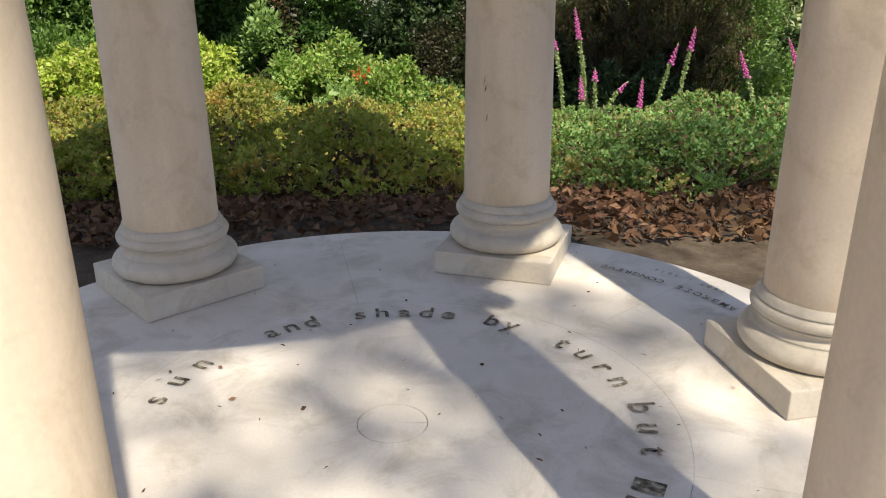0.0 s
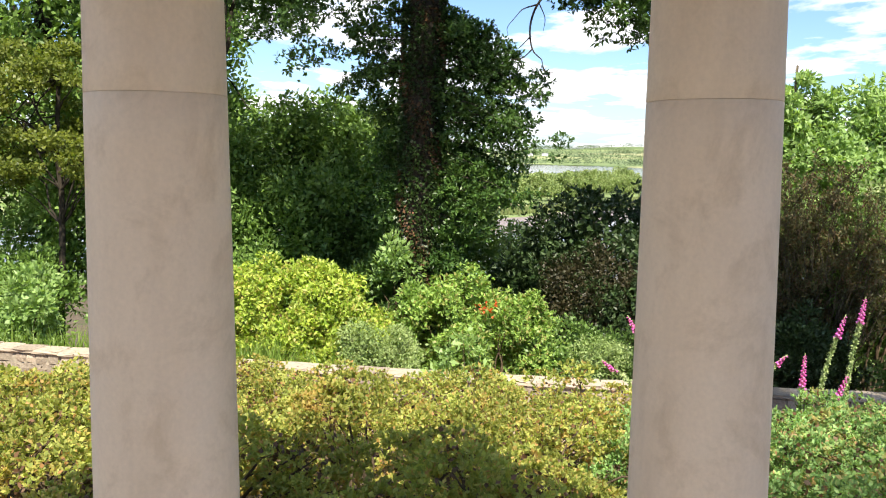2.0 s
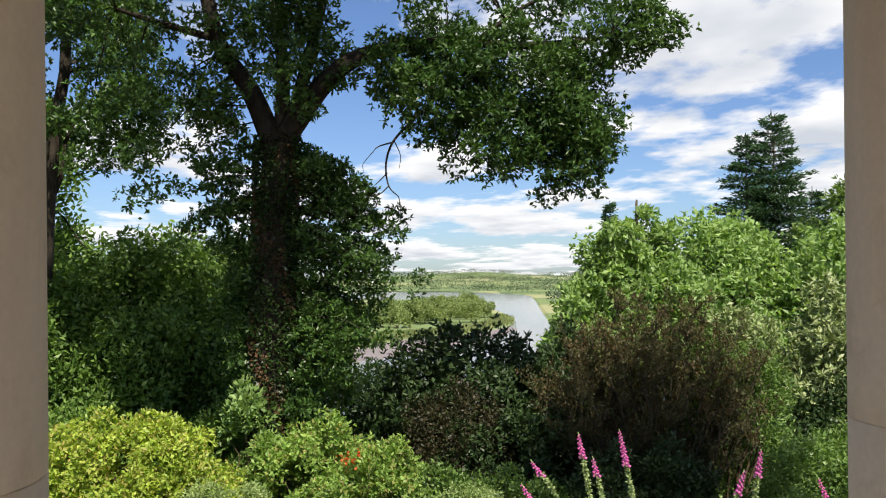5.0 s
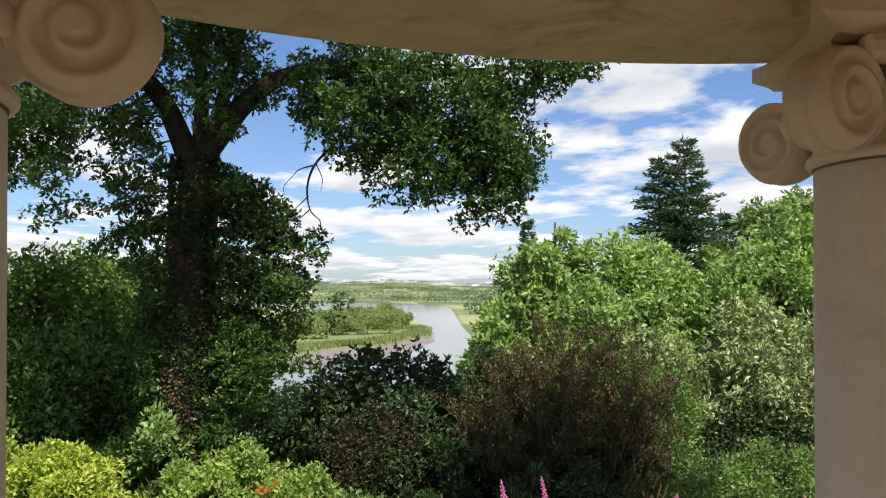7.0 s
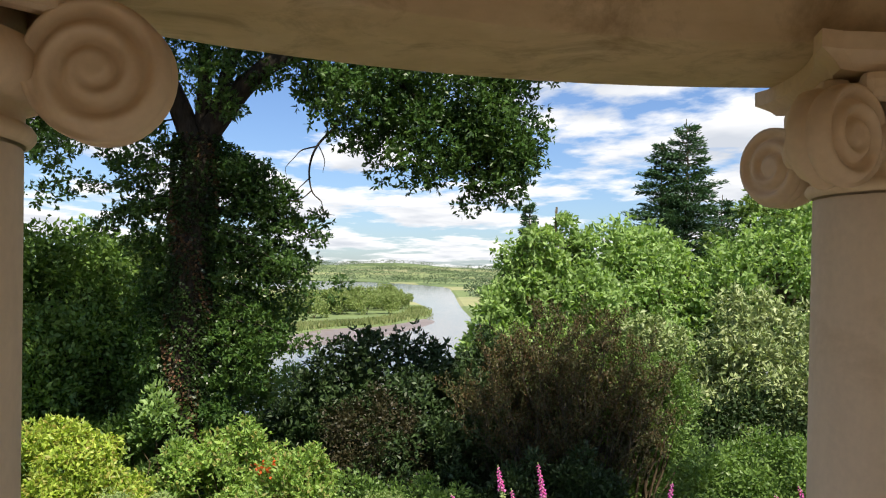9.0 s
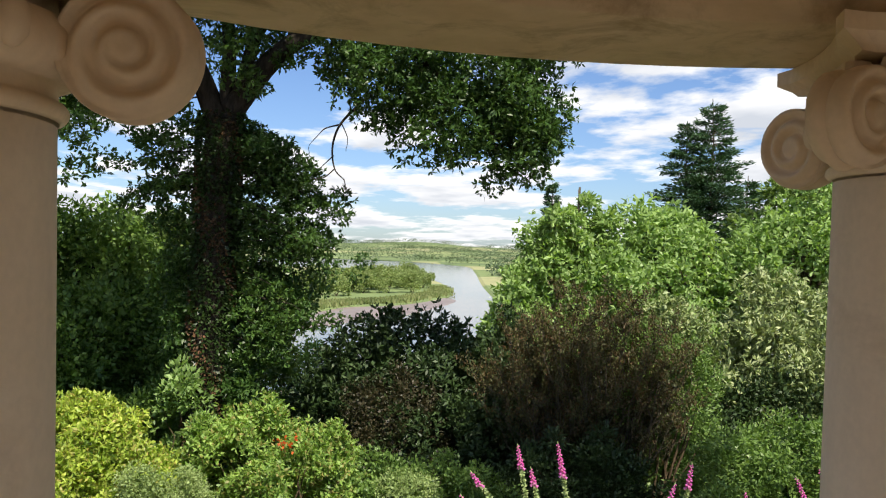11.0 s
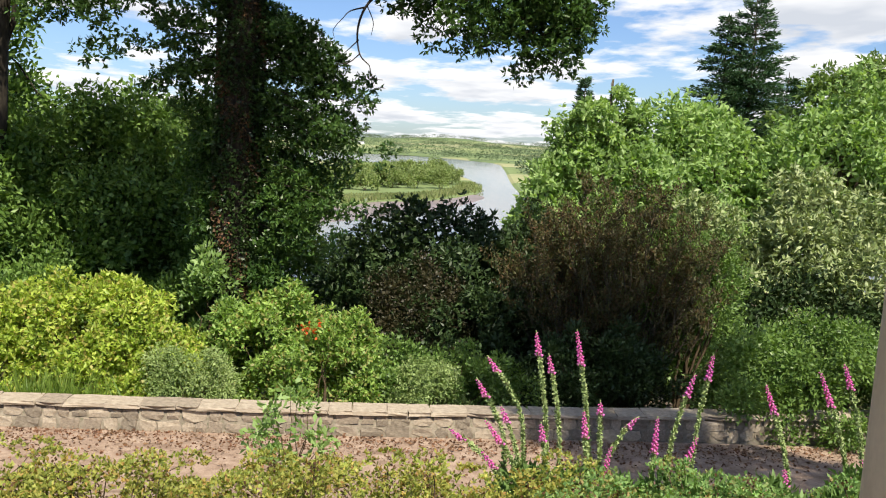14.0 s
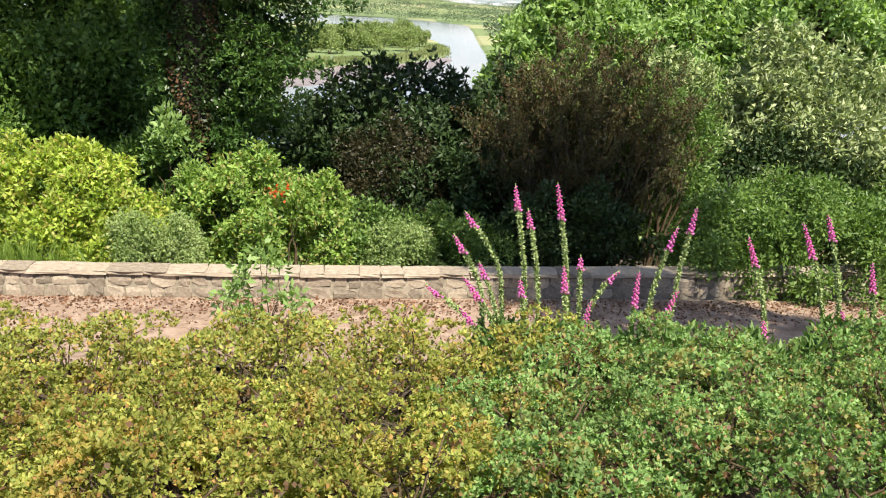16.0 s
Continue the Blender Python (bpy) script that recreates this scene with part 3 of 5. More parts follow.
def column():
    root = plant("column", "cream limestone column with a scrolled capital", "column", (0, 0, 0), "ring of temple columns")
    bm = box_bm(S_PL, S_PL, 0.07, 0.004)
    bmesh.ops.translate(bm, vec=(0, 0, 0.035), verts=bm.verts)
    part("plinth", bm, M_PLINTH, root, "square weathered plinth")
    prof = [(0.05, 0.0705)] + arc((0.148, 0.099), 0.029, -90, 90, 8) + [(0.150, 0.130), (0.150, 0.133)] + [(0.144, 0.137), (0.141, 0.144), (0.142, 0.151), (0.147, 0.156)]
    prof += [(0.151, 0.158), (0.151, 0.161)] + arc((0.143, 0.175), 0.0145, -80, 90, 6) + [(0.146, 0.1905), (0.146, 0.196), (0.140, 0.203), (0.1375, 0.212), (0.05, 0.2125)]
    lathe("base", prof, M_PLINTH, root, 56, "rounded moulded base")
    for z0, z1 in ((0.2125, 1.39), (1.39, 2.005)):
        lo = hi = 0.0009
        zs = np.linspace(z0 + lo, z1 - hi, 14)
        prof = [(shaft_r(z0) - 0.03, z0), (shaft_r(z0) - lo * 0.6, z0 + lo * 0.4)] + [(shaft_r(z), z) for z in zs] + [(shaft_r(z1) - hi * 0.6, z1 - hi * 0.4), (shaft_r(z1) - 0.03, z1)]
        lathe("drum", prof, M_COLUMN, root, 56)
    capital = lathe("capital", [(0.08, 2.0055), (0.112, 2.007)] + arc((0.112, 2.0145), 0.0075, -90, 90, 5) + [(0.111, 2.024), (0.111, 2.035)] + arc((0.112, 2.059), 0.024, -80, 80, 7) + [(0.108, 2.086), (0.115, 2.12), (0.02, 2.121)], M_CAPITAL_WARMLIT, root, 48, "angular scrolled capital")
    # abacus: concave sides, moulded edge
    bm = bmesh.new()
    rings = []
    for z, grow in ((2.1215, -0.022), (2.128, -0.016), (2.136, -0.004), (2.1385, 0.0), (Z_TOP - 0.001, 0.0)):
        ring = []
        for side in range(4):
            for t in np.linspace(-1, 1, 10)[:-1]:
                w = 0.152 + grow
                d = w - 0.030 * (1 - t * t)
                v = Vector((d, t * (w - 0.012 * (abs(t) > 0.99)), z))
                v.rotate(Euler((0, 0, side * math.pi / 2)))
                ring.append(bm.verts.new(v))
        rings.append(ring)
    for r0, r1 in zip(rings, rings[1:]):
        for k in range(len(r0)):
            bm.faces.new((r0[k - 1], r0[k], r1[k], r1[k - 1]))
    bm.faces.new(rings[0][::-1])
    bm.faces.new(rings[-1])
    part("abacus", bm, M_CAPITAL_WARMLIT, capital)
    # scrolls, two to a side, splayed to the corners
    def scroll():
        n, rings, R, pitch = 36, 18, 0.0495, 0.019
        V, F = [], []
        for k in range(rings + 4):
            for q in range(n):
                a = 2 * math.pi * q / n
                if k < rings:
                    r = R * k / (rings - 1)
                    eye = min(1.0, max(0.0, (r - 0.008) / 0.006))
                    wave = 0.5 + 0.5 * math.cos(2 * math.pi * (r / pitch - q / n))
                    h = 0.014 * (1 - eye) + eye * (0.004 + 0.011 * wave ** 0.7) - 0.004 * (r / R) ** 6
                else:
                    r, h = ((R + 0.001, -0.003), (R - 0.001, -0.009), (R - 0.004, -0.0145), (0.0, -0.0155))[k - rings]
                V.append((r * math.cos(a), r * math.sin(a), h))
        for k in range(rings + 3):
            for q in range(n):
                F.append((k * n + q, k * n + (q + 1) % n, (k + 1) * n + (q + 1) % n, (k + 1) * n + q))
        return mesh_of("volute", V, F, M_CAPITAL_WARMLIT, True)
    vol = scroll()
    for side in range(4):
        turn = Matrix.Rotation(side * math.pi / 2, 4, "Z")
        for s in (-1, 1):
            m = turn @ Matrix.Translation((0.122 + 0.014 * 0.766, s * (0.122 - 0.014 * 0.643), 2.055)) @ Matrix.Rotation(-s * radians(40), 4, "Z") @ Matrix.Diagonal((1, s, 1, 1)) @ Matrix.Rotation(math.pi / 2, 4, "Y")
            piece("volute", vol, capital, m)
        bm = box_bm(0.03, 0.19, 0.028, 0.009, 2)
        bmesh.ops.translate(bm, vec=(0.112, 0, 2.107), verts=bm.verts)
        bmesh.ops.transform(bm, matrix=turn, verts=bm.verts)
        part("channel", bm, M_CAPITAL_WARMLIT, capital)
        for y in (-0.034, 0.0, 0.034):
            bm = bmesh.new()
            bmesh.ops.create_icosphere(bm, subdivisions=2, radius=0.014)
            bmesh.ops.scale(bm, vec=(0.8, 0.9, 1.35), verts=bm.verts)
            bmesh.ops.translate(bm, vec=(0.134 - abs(y) * 0.16, y, 2.062), verts=bm.verts)
            bmesh.ops.transform(bm, matrix=turn, verts=bm.verts)
            part("egg", bm, M_CAPITAL_WARMLIT, capital, smooth=True)
    return root


first = column()
for k in range(6):
    a = PHASE + radians(60 * k)
    m = Matrix.Translation((math.cos(a), math.sin(a), 0.001)) @ Matrix.Rotation(a, 4, "Z")
    if k == 0:
        first.matrix_basis = m
    else:
        copy_thing(first, m)
mark = np.array([(-0.1255, 0.045, 0.565), (-0.127, 0.040, 0.545), (-0.130, 0.035, 0.462)])
piece("scratch", leaves("scratch", mark, np.array([(0.0, -0.006, 0.03)] * 3), 0.03, 0.006, M_CUT, 0.4, 0.0), first, label="small dark scratches")

# Ring beam and shallow dome
beam = tagged(new("ring_beam"), "curved weathered stone beam carried by the columns", "entablature", kind="structure")
lathe("architrave", [(0.912, 2.45), (0.912, 2.1585), (0.916, 2.1575), (1.121, 2.1575), (1.125, 2.1605), (1.125, 2.24), (1.137, 2.243), (1.137, 2.33), (1.155, 2.345), (1.16, 2.36), (1.16, 2.362), (0.912, 2.45)], M_ENTAB_WARMLIT, beam, 96)
lathe("frieze", [(1.0, 2.363), (1.13, 2.363), (1.13, 2.5), (1.0, 2.5)], M_ENTAB_WARMLIT, beam, 96)
lathe("cornice", [(1.0, 2.501), (1.15, 2.501), (1.19, 2.54), (1.25, 2.56), (1.26, 2.61), (1.0, 2.63), (0.93, 2.60)], M_ENTAB_WARMLIT, beam, 96)
dome_in = [(0.93 * math.cos(t), 2.45 + 0.62 * math.sin(t)) for t in np.linspace(0, math.pi / 2 - 0.01, 14)]
dome_out = [(1.12 * math.cos(t), 2.6 + 0.60 * math.sin(t)) for t in np.linspace(math.pi / 2 - 0.01, 0, 14)]
tagged(lathe("ceiling", [(0.94, 2.44)] + dome_in + dome_out, M_ENTAB_WARMLIT, None, 72), "plain stone dome over the temple", "dome", kind="structure")


# Low rubble wall along the walk
def wall_y(x):
    return 15.05 + 0.02 * x + 0.0035 * x * x


wall_root = tagged(new("wall_garden"), "low rubble stone retaining wall with flat capstones", "wall", kind="structure")
wx = np.linspace(-22, 22, 45)
cv = []
for x in wx:
    z = float(ground_z(x, 15.0))
    for dy, dz in ((0.0, -0.2), (0.0, 0.45), (0.40, 0.45), (0.40, -0.2)):
        cv.append((x, wall_y(x) + dy, z + dz))
q = np.arange(44)[:, None] * 4 + np.arange(3)[None]
q = q.ravel()
piece("mortar_core", mesh_of("mortar_core", cv, np.stack([q, q + 1, q + 5, q + 4], -1), M_MORTAR), wall_root)


def stone_mesh(k, corners=0.88, uneven=0.05):
    """A rough many-sided stone of unit size."""
    bm = bmesh.new()
    bmesh.ops.create_cube(bm, size=1)
    bmesh.ops.subdivide_edges(bm, edges=bm.edges[:], cuts=1, use_grid_fill=True)
    for v in bm.verts:
        corner = sum(abs(c) > 0.4 for c in v.co)
        v.co *= (1, 1.06 if corners < 0.9 else 1.0, 0.97 if corners < 0.9 else 0.99, corners)[corner]
        v.co += Vector(RNG.normal(size=3) * uneven)
    me = bpy.data.meshes.new("stone")
    bm.to_mesh(me)
    bm.free()
    me.materials.append(M_WALLSTONE[k % 3])
    return me


STONES = [stone_mesh(k) for k in range(12)]
CAPS = [stone_mesh(k, 0.97, 0.025) for k in (0, 1, 1, 4, 7, 2)]
for row, (z0, h) in enumerate(((0.0, 0.22), (0.215, 0.215))):
    x = -13.5 + row * 0.13
    while x < 13.5:
        w = RNG.uniform(0.20, 0.56)
        xm = x + w / 2
        hh = h * RNG.uniform(0.72, 1.12)
        m = Matrix.Translation((xm, wall_y(xm) + 0.06, float(ground_z(xm, 15.0)) + 0.03 + z0 + h / 2)) @ pose(0, 0, 0, 0, RNG.uniform(-4, 4), RNG.uniform(-3, 3)) @ Matrix.Diagonal((w * RNG.uniform(0.82, 0.95), 0.15, hh, 1))
        piece("stone", STONES[int(RNG.integers(12))], wall_root, m)
        x += w
x = -13.5
while x < 13.5:
    w = RNG.uniform(0.35, 0.75)
    xm = x + w / 2
    m = Matrix.Translation((xm, wall_y(xm) + 0.2, float(ground_z(xm, 15.0)) + 0.50)) @ pose(0, 0, 0, RNG.uniform(-1, 1), RNG.uniform(-1, 1), RNG.uniform(-2, 2)) @ Matrix.Diagonal((w * 1.0, 0.52, 0.07, 1))
    piece("capstone", CAPS[int(RNG.integers(6))], wall_root, m)
    x += w

# Azalea mounds between the temple and the walk
def hedge_top(x, y):
    return 0.60 - 0.172 * y + 0.05 * math.sin(x * 1.9 + 0.6) * math.cos(y * 1.3) + 0.07 * min(1, max(0, (abs(x - 0.3) - 1.2) / 2)) * (1 if y < 3 else 0.4)


MOUNDS = []
for row, (y, r, step, off) in enumerate(((2.45, 0.60, 0.93, 0.0), (3.45, 0.72, 0.95, 0.4), (4.55, 0.78, 1.0, 0.1), (5.7, 0.82, 1.05, 0.5), (6.6, 0.8, 1.1, 0.2))):
    x = -4.1 + off - 0.1 * row
    while x < 3.9 + 0.3 * row:
        if not (row == 0 and -0.02 < x < 0.75):
            MOUNDS.append((x + RNG.uniform(-0.1, 0.1), y + RNG.uniform(-0.12, 0.12) + (0.02 * x * x if row == 0 else 0), r * RNG.uniform(0.92, 1.1)))
        x += step
for x, y, r in MOUNDS:
    top, gz = hedge_top(x, y) + RNG.uniform(-0.15, 0.08) - (0.18 if y > 6.2 and x > 0.4 else 0.08 if y > 5.2 else 0.03), float(ground_z(x, y))
    h = top - gz
    near = -3.0 < x < 3.0 and y < 5.0
    c = (x, y, gz + 0.35 * h)
    lumps = lumps_in(c, (r, r, 0.66 * h), 31, 0.12, 0.24, -0.4)
    golden = x < 0.1 + 0.35 * (y - 3)
    base = np.array((x, y, gz))
    lumps = lumps[np.hypot(lumps[:, 0] + 0.78, (lumps[:, 1] - 4.1) * 0.8) > 0.30]
    P, D = clump_points(lumps, 3600 if near else 1900, 1.1, 0.4, 0.36, 0.7, 1.06)
    P, D = rosettes(P, D, 6 if near else 4, 0.85)
    size = (0.027, 0.0155) if near else (0.04, 0.022)
    root = plant("azalea_bush", "low mounded azalea with small golden-green leaves" if golden else "low mounded azalea with small green and rusty leaves", "bush", base, "azaleas below the temple")
    piece("foliage", leaves("foliage", P - base, D, size[0], size[1], M_AZALEA_GOLD if golden else M_AZALEA), root)
    # Withered inner leaves; their dark brown also stands in for shaded gaps
    tagged(piece("inner_foliage", inner("inner_foliage", lumps, 10, M_DEADLEAF_GAPS, base, 0.26, 0.15), root), kind="stuff")
    paths = []
    for l in lumps[RNG.permutation(len(lumps))[:30]]:
        paths.append(bent(RNG.normal(size=3) * (0.08, 0.08, 0), l[:3] - base, 0.1, 6, 0.012, 0.003))
    tagged(piece("branchwork", tubes("branchwork", paths, M_TWIG, 5), root), kind="stuff")

# Dry leaves on the earth and along the walk
n = 15000
lx, ly = RNG.uniform(-3.2, 4.2, n), 1.25 + np.abs(RNG.normal(size=n)) * 0.75 + 0.05
keep = np.hypot(lx, ly) > 1.45 + RNG.uniform(-0.15, 0.35, n)
lx, ly = lx[keep], ly[keep]
P = np.stack([lx, ly, ground_z(lx, ly) + RNG.uniform(0.008, 0.04, len(lx))], -1)
tagged(new("fallen_leaves", leaves("fallen_leaves", P, RNG.normal(size=P.shape) * (1, 1, 0.35), 0.042, 0.027, M_DRYLEAF, 0.6, 0.12)), "dry brown leaves fallen on dark earth", "leaves", kind="stuff")
n = 5200
lx, ly = RNG.uniform(-9, 12, n), 14.98 - np.abs(RNG.normal(size=n)) * 0.75
P = np.stack([lx, ly, ground_z(lx, ly) + RNG.uniform(0.06, 0.09, n)], -1)
tagged(new("path_leaves", leaves("path_leaves", P, RNG.normal(size=P.shape) * (1, 1, 0.2), 0.06, 0.035, M_DRYLEAF, 0.5, 0.1)), "dry brown leaves gathered on the walk", "leaves", kind="stuff")
n = 90
a, r = RNG.uniform(0, 2 * np.pi, n), 1.15 * np.sqrt(RNG.uniform(0, 1, n))
P = np.stack([r * np.cos(a), r * np.sin(a), np.full(n, 0.006)], -1)
tagged(new("floor_crumbs", leaves("floor_crumbs", P, RNG.normal(size=P.shape) * (1, 1, 0.05), 0.014, 0.007, M_DRYLEAF, 0.6, 0.05)), "small dry leaf crumbs on the stone floor", "leaves", kind="stuff")


# Foxgloves
def foxglove(tip, foot, spike=0.25, lean=0.0, bells=26, hook=0.0):
    """A spire from foot to tip; the flowers fill the top part, dry pods the rest."""
    foot, tip = np.array(foot, float), np.array(tip, float)
    gz = float(ground_z(foot[0], foot[1]))
    base = np.array((foot[0] + (foot[0] - tip[0]) * 0.25, foot[1], gz))
    t = np.linspace(0, 1, 14)[:, None]
    ctrl = foot + (0, 0, 0.35 * (tip[2] - foot[2])) * np.array(1.0)
    top = (1 - t) ** 2 * foot + 2 * t * (1 - t) * ctrl + t * t * tip
    pts = np.concatenate([np.linspace(base, foot, 6)[:-1], top])
    pts[-3:, 2] -= hook * np.array([0.0, 0.3, 1.0])
    root = plant("foxglove", "tall foxglove spire with magenta bells", "flower", base, "foxgloves above the walk")
    piece("stem", tubes("stem", [(pts - base, np.linspace(0.011, 0.005, len(pts)))], M_FOXSTEM, 6), root)
    seg = np.linalg.norm(np.diff(pts, axis=0), axis=1)
    s = np.concatenate([[0], np.cumsum(seg)])
    where = np.linspace(s[-1] - spike, s[-1] - 0.02, bells)
    V, F = [], []
    for k, w in enumerate(where):
        p = np.array([np.interp(w, s, pts[:, c]) for c in range(3)]) - base
        a = k * 2.4
        f = 1 - 0.6 * k / bells
        d = unit(np.array([math.cos(a), math.sin(a) - 0.3, -0.55 - 0.2 * f]))
        u = unit(np.cross(d, (0.2, 0.1, 1)))
        v = np.cross(d, u)
        b0 = len(V)
        for r, h in ((0.005, 0.0), (0.0115, 0.014), (0.0135, 0.03), (0.019, 0.044)):
            for q in range(6):
                g = q * math.pi / 3
                V.append(p + d * h * f * 0.95 + (u * math.cos(g) + v * math.sin(g)) * r * f * 0.9)
        for ring in range(3):
            for q in range(6):
                F.append((b0 + ring * 6 + q, b0 + ring * 6 + (q + 1) % 6, b0 + ring * 6 + 6 + (q + 1) % 6, b0 + ring * 6 + 6 + q))
    tagged(piece("flower_spike", mesh_of("flower_spike", V, F, M_FOXBELL, True), root, label="magenta bell flowers"), kind="stuff")
    m = int((s[-1] - spike) * 420)
    w = RNG.uniform(0.35 * s[-1], s[-1] - spike, m)
    P = np.stack([np.interp(w, s, pts[:, c]) for c in range(3)], -1) - base
    tagged(piece("seed_spike", leaves("seed_spike", P, RNG.normal(size=P.shape) + (0, 0, 0.4), 0.034, 0.018, M_FOXSTEM), root, label="green seed pods"), kind="stuff")
    a = RNG.uniform(0, 2 * np.pi, 12)
    P = np.stack([0.02 * np.cos(a), 0.02 * np.sin(a), RNG.uniform(0.02, 0.5, 12)], -1)
    piece("leaves", leaves("leaves", P, np.stack([np.cos(a), np.sin(a), np.full(12, 0.5)], -1), 0.26, 0.09, M_FOXLEAF), root)


FOX = [((0.80, 7.6, -0.06), (1.16, 7.6, -0.75), 0.16, 0.0), ((0.70, 7.5, -0.24), (0.98, 7.5, -0.9), 0.18, 0.0), ((1.25, 7.7, 0.16), (1.42, 7.7, -1.2), 0.22, 0.0),
       ((1.60, 7.6, 0.20), (1.80, 7.6, -1.3), 0.32, 0.0), ((1.40, 7.8, -0.08), (1.56, 7.8, -1.1), 0.17, 0.0), ((2.20, 7.5, -0.62), (1.90, 7.5, -1.15), 0.14, 0.05),
       ((2.73, 7.6, -0.18), (2.54, 7.6, -1.05), 0.22, 0.0), ((2.93, 7.7, -0.02), (2.80, 7.7, -1.2), 0.24, 0.0), ((3.40, 7.6, -0.26), (3.72, 7.6, -1.4), 0.30, 0.0),
       ((3.91, 7.6, -0.13), (4.30, 7.6, -1.4), 0.36, 0.0), ((4.26, 7.8, -0.10), (4.56, 7.8, -1.3), 0.26, 0.0), ((2.30, 7.3, -0.60), (2.28, 7.3, -1.2), 0.32, 0.0),
       ((0.78, 7.4, -0.68), (1.10, 7.4, -1.2), 0.26, 0.0), ((0.46, 7.4, -0.76), (0.95, 7.4, -1.2), 0.16, 0.0), ((1.28, 7.4, -0.70), (1.36, 7.4, -1.3), 0.16, 0.0),
       ((1.66, 7.4, -0.58), (1.72, 7.4, -1.3), 0.24, 0.0), ((2.72, 7.4, -0.80), (2.55, 7.4, -1.3), 0.28, 0.0), ((0.93, 7.5, -0.58), (1.14, 7.5, -1.2), 0.16, 0.0),
       ((1.83, 7.5, -0.42), (1.86, 7.5, -1.2), 0.12, 0.0), ((0.74, 7.3, -0.92), (1.02, 7.3, -1.3), 0.2, 0.0), ((4.22, 7.3, -0.95), (4.40, 7.3, -1.5), 0.34, 0.0),
       ((1.93, 7.4, -0.90), (1.85, 7.4, -1.4), 0.3, 0.0), ((3.5, 7.3, -1.05), (3.56, 7.3, -1.5), 0.16, 0.0), ((4.65, 7.6, -0.5), (4.8, 7.6, -1.5), 0.3, 0.0)]
for tip, foot, spike, hook in FOX:
    if tip[2] < -0.5:
        tip = (tip[0], tip[1], tip[2] + 0.1)
    foxglove(tip, foot, spike, 0, max(8, int(spike * 100)), hook)

# Rank green growth round the foxgloves
for x, y, w, h, label, mat in ((1.6, 7.2, 0.7, 0.55, "leafy foxglove rosettes and weeds", M_FOXLEAF), (3.1, 7.0, 0.8, 0.45, "blue-green leafy weeds among the foxgloves", M_FOXLEAF), (4.4, 7.0, 0.8, 0.5, "blue-green leafy weeds among the foxgloves", M_FOXLEAF), (5.6, 7.2, 0.8, 0.5, "leafy weeds on the bank", M_GREENSHRUB), (2.4, 6.8, 0.6, 0.4, "blue-green leafy weeds among the foxgloves", M_FOXLEAF)):
    gz = float(ground_z(x, y))
    shrub("weeds", label, (x, y, gz), lumps_in((x, y, gz + h * 0.6), (w, 0.45, h * 0.7), 26, 0.1, 0.18, -0.3), 2600, (0.11, 0.035), mat, "weeds", 0.6, 0.7, stems=12, r0=0.008)

# Seedling ash growing beside the walk
shrub("ash_seedling", "young ash seedling with light green leaflets", (-1.05, 9.2, float(ground_z(-1.05, 9.2))), lumps_in((-1.05, 9.2, -1.55), (0.45, 0.3, 0.75), 14, 0.08, 0.14, -0.4), 260, (0.12, 0.05), M_LIME, "sapling", 0.2, 0.8, stems=12, r0=0.012)
for x, y in ((-6.0, 16.2), (-6.6, 16.4), (-9.5, 16.2), (-11.0, 16.5), (-12.4, 16.3), (-8.2, 16.3)):
    gz = float(ground_z(x, y))
    n = 260
    P = np.stack([RNG.normal(size=n) * 0.45, RNG.normal(size=n) * 0.2, np.zeros(n)], -1)
    root = plant("grass_tuft", "tall bright green grass tuft behind the wall", "grass", (x, y, gz), "grass behind the wall")
    tagged(piece("grass", leaves("grass", P, RNG.normal(size=(n, 3)) * (0.35, 0.35, 0.1) + (0, 0, 1), 0.95, 0.03, M_GRASS, 0.35, 0.02), root), kind="stuff")


def bush(name, label, x0, x1, y, z1, depth, n, size, mat, m=40, lump=(0.28, 0.5), **kw):
    """A shrub that fills x0..x1 up to z1 at the distance y."""
    xm, w = (x0 + x1) / 2, (x1 - x0) / 2
    gz = float(ground_z(xm, y))
    h = z1 - gz
    l0, l1 = lump
    lumps = lumps_in((xm, y, gz + h * 0.45), (max(w - l0, 0.1), max(depth - l0, 0.1), h * 0.55 - l0 * 0.5), m, l0, l1, -0.75)
    return shrub(name, label, (xm, y, gz), lumps, n, size, mat, **kw)


# Shrubs behind the wall
bush("flowering_shrub", "broad bright yellow-green shrub behind the wall", -7.8, -3.9, 18.3, -1.2, 1.5, 19000, (0.13, 0.06), M_YELLOWSHRUB, 95, (0.15, 0.33), whorl=3, core=5, loose=1.1)
bush("flowering_shrub", "loose yellow-green shrub with arching shoots", -10.2, -6.2, 18.6, -1.5, 1.5, 16000, (0.13, 0.06), M_YELLOWSHRUB, 90, (0.15, 0.33), whorl=3, core=5, loose=1.1)
bush("flowering_shrub", "low yellow-green shrub at the wall", -6.4, -3.2, 17.3, -2.05, 1.0, 8000, (0.11, 0.05), M_YELLOWSHRUB, 45, (0.18, 0.34), whorl=3, core=6, loose=0.9)
bush("flowering_shrub", "low green shrub leaning over the wall", -2.8, 0.3, 17.4, -2.15, 0.9, 9000, (0.11, 0.05), M_FRESHSHRUB, 45, (0.18, 0.34), whorl=3, core=6, loose=0.9)
bush("grey_shrub", "small grey-green rounded shrub over the wall", -5.0, -2.8, 16.9, -2.25, 0.8, 14000, (0.075, 0.022), M_GREYSHRUB, 40, (0.18, 0.3), whorl=3)
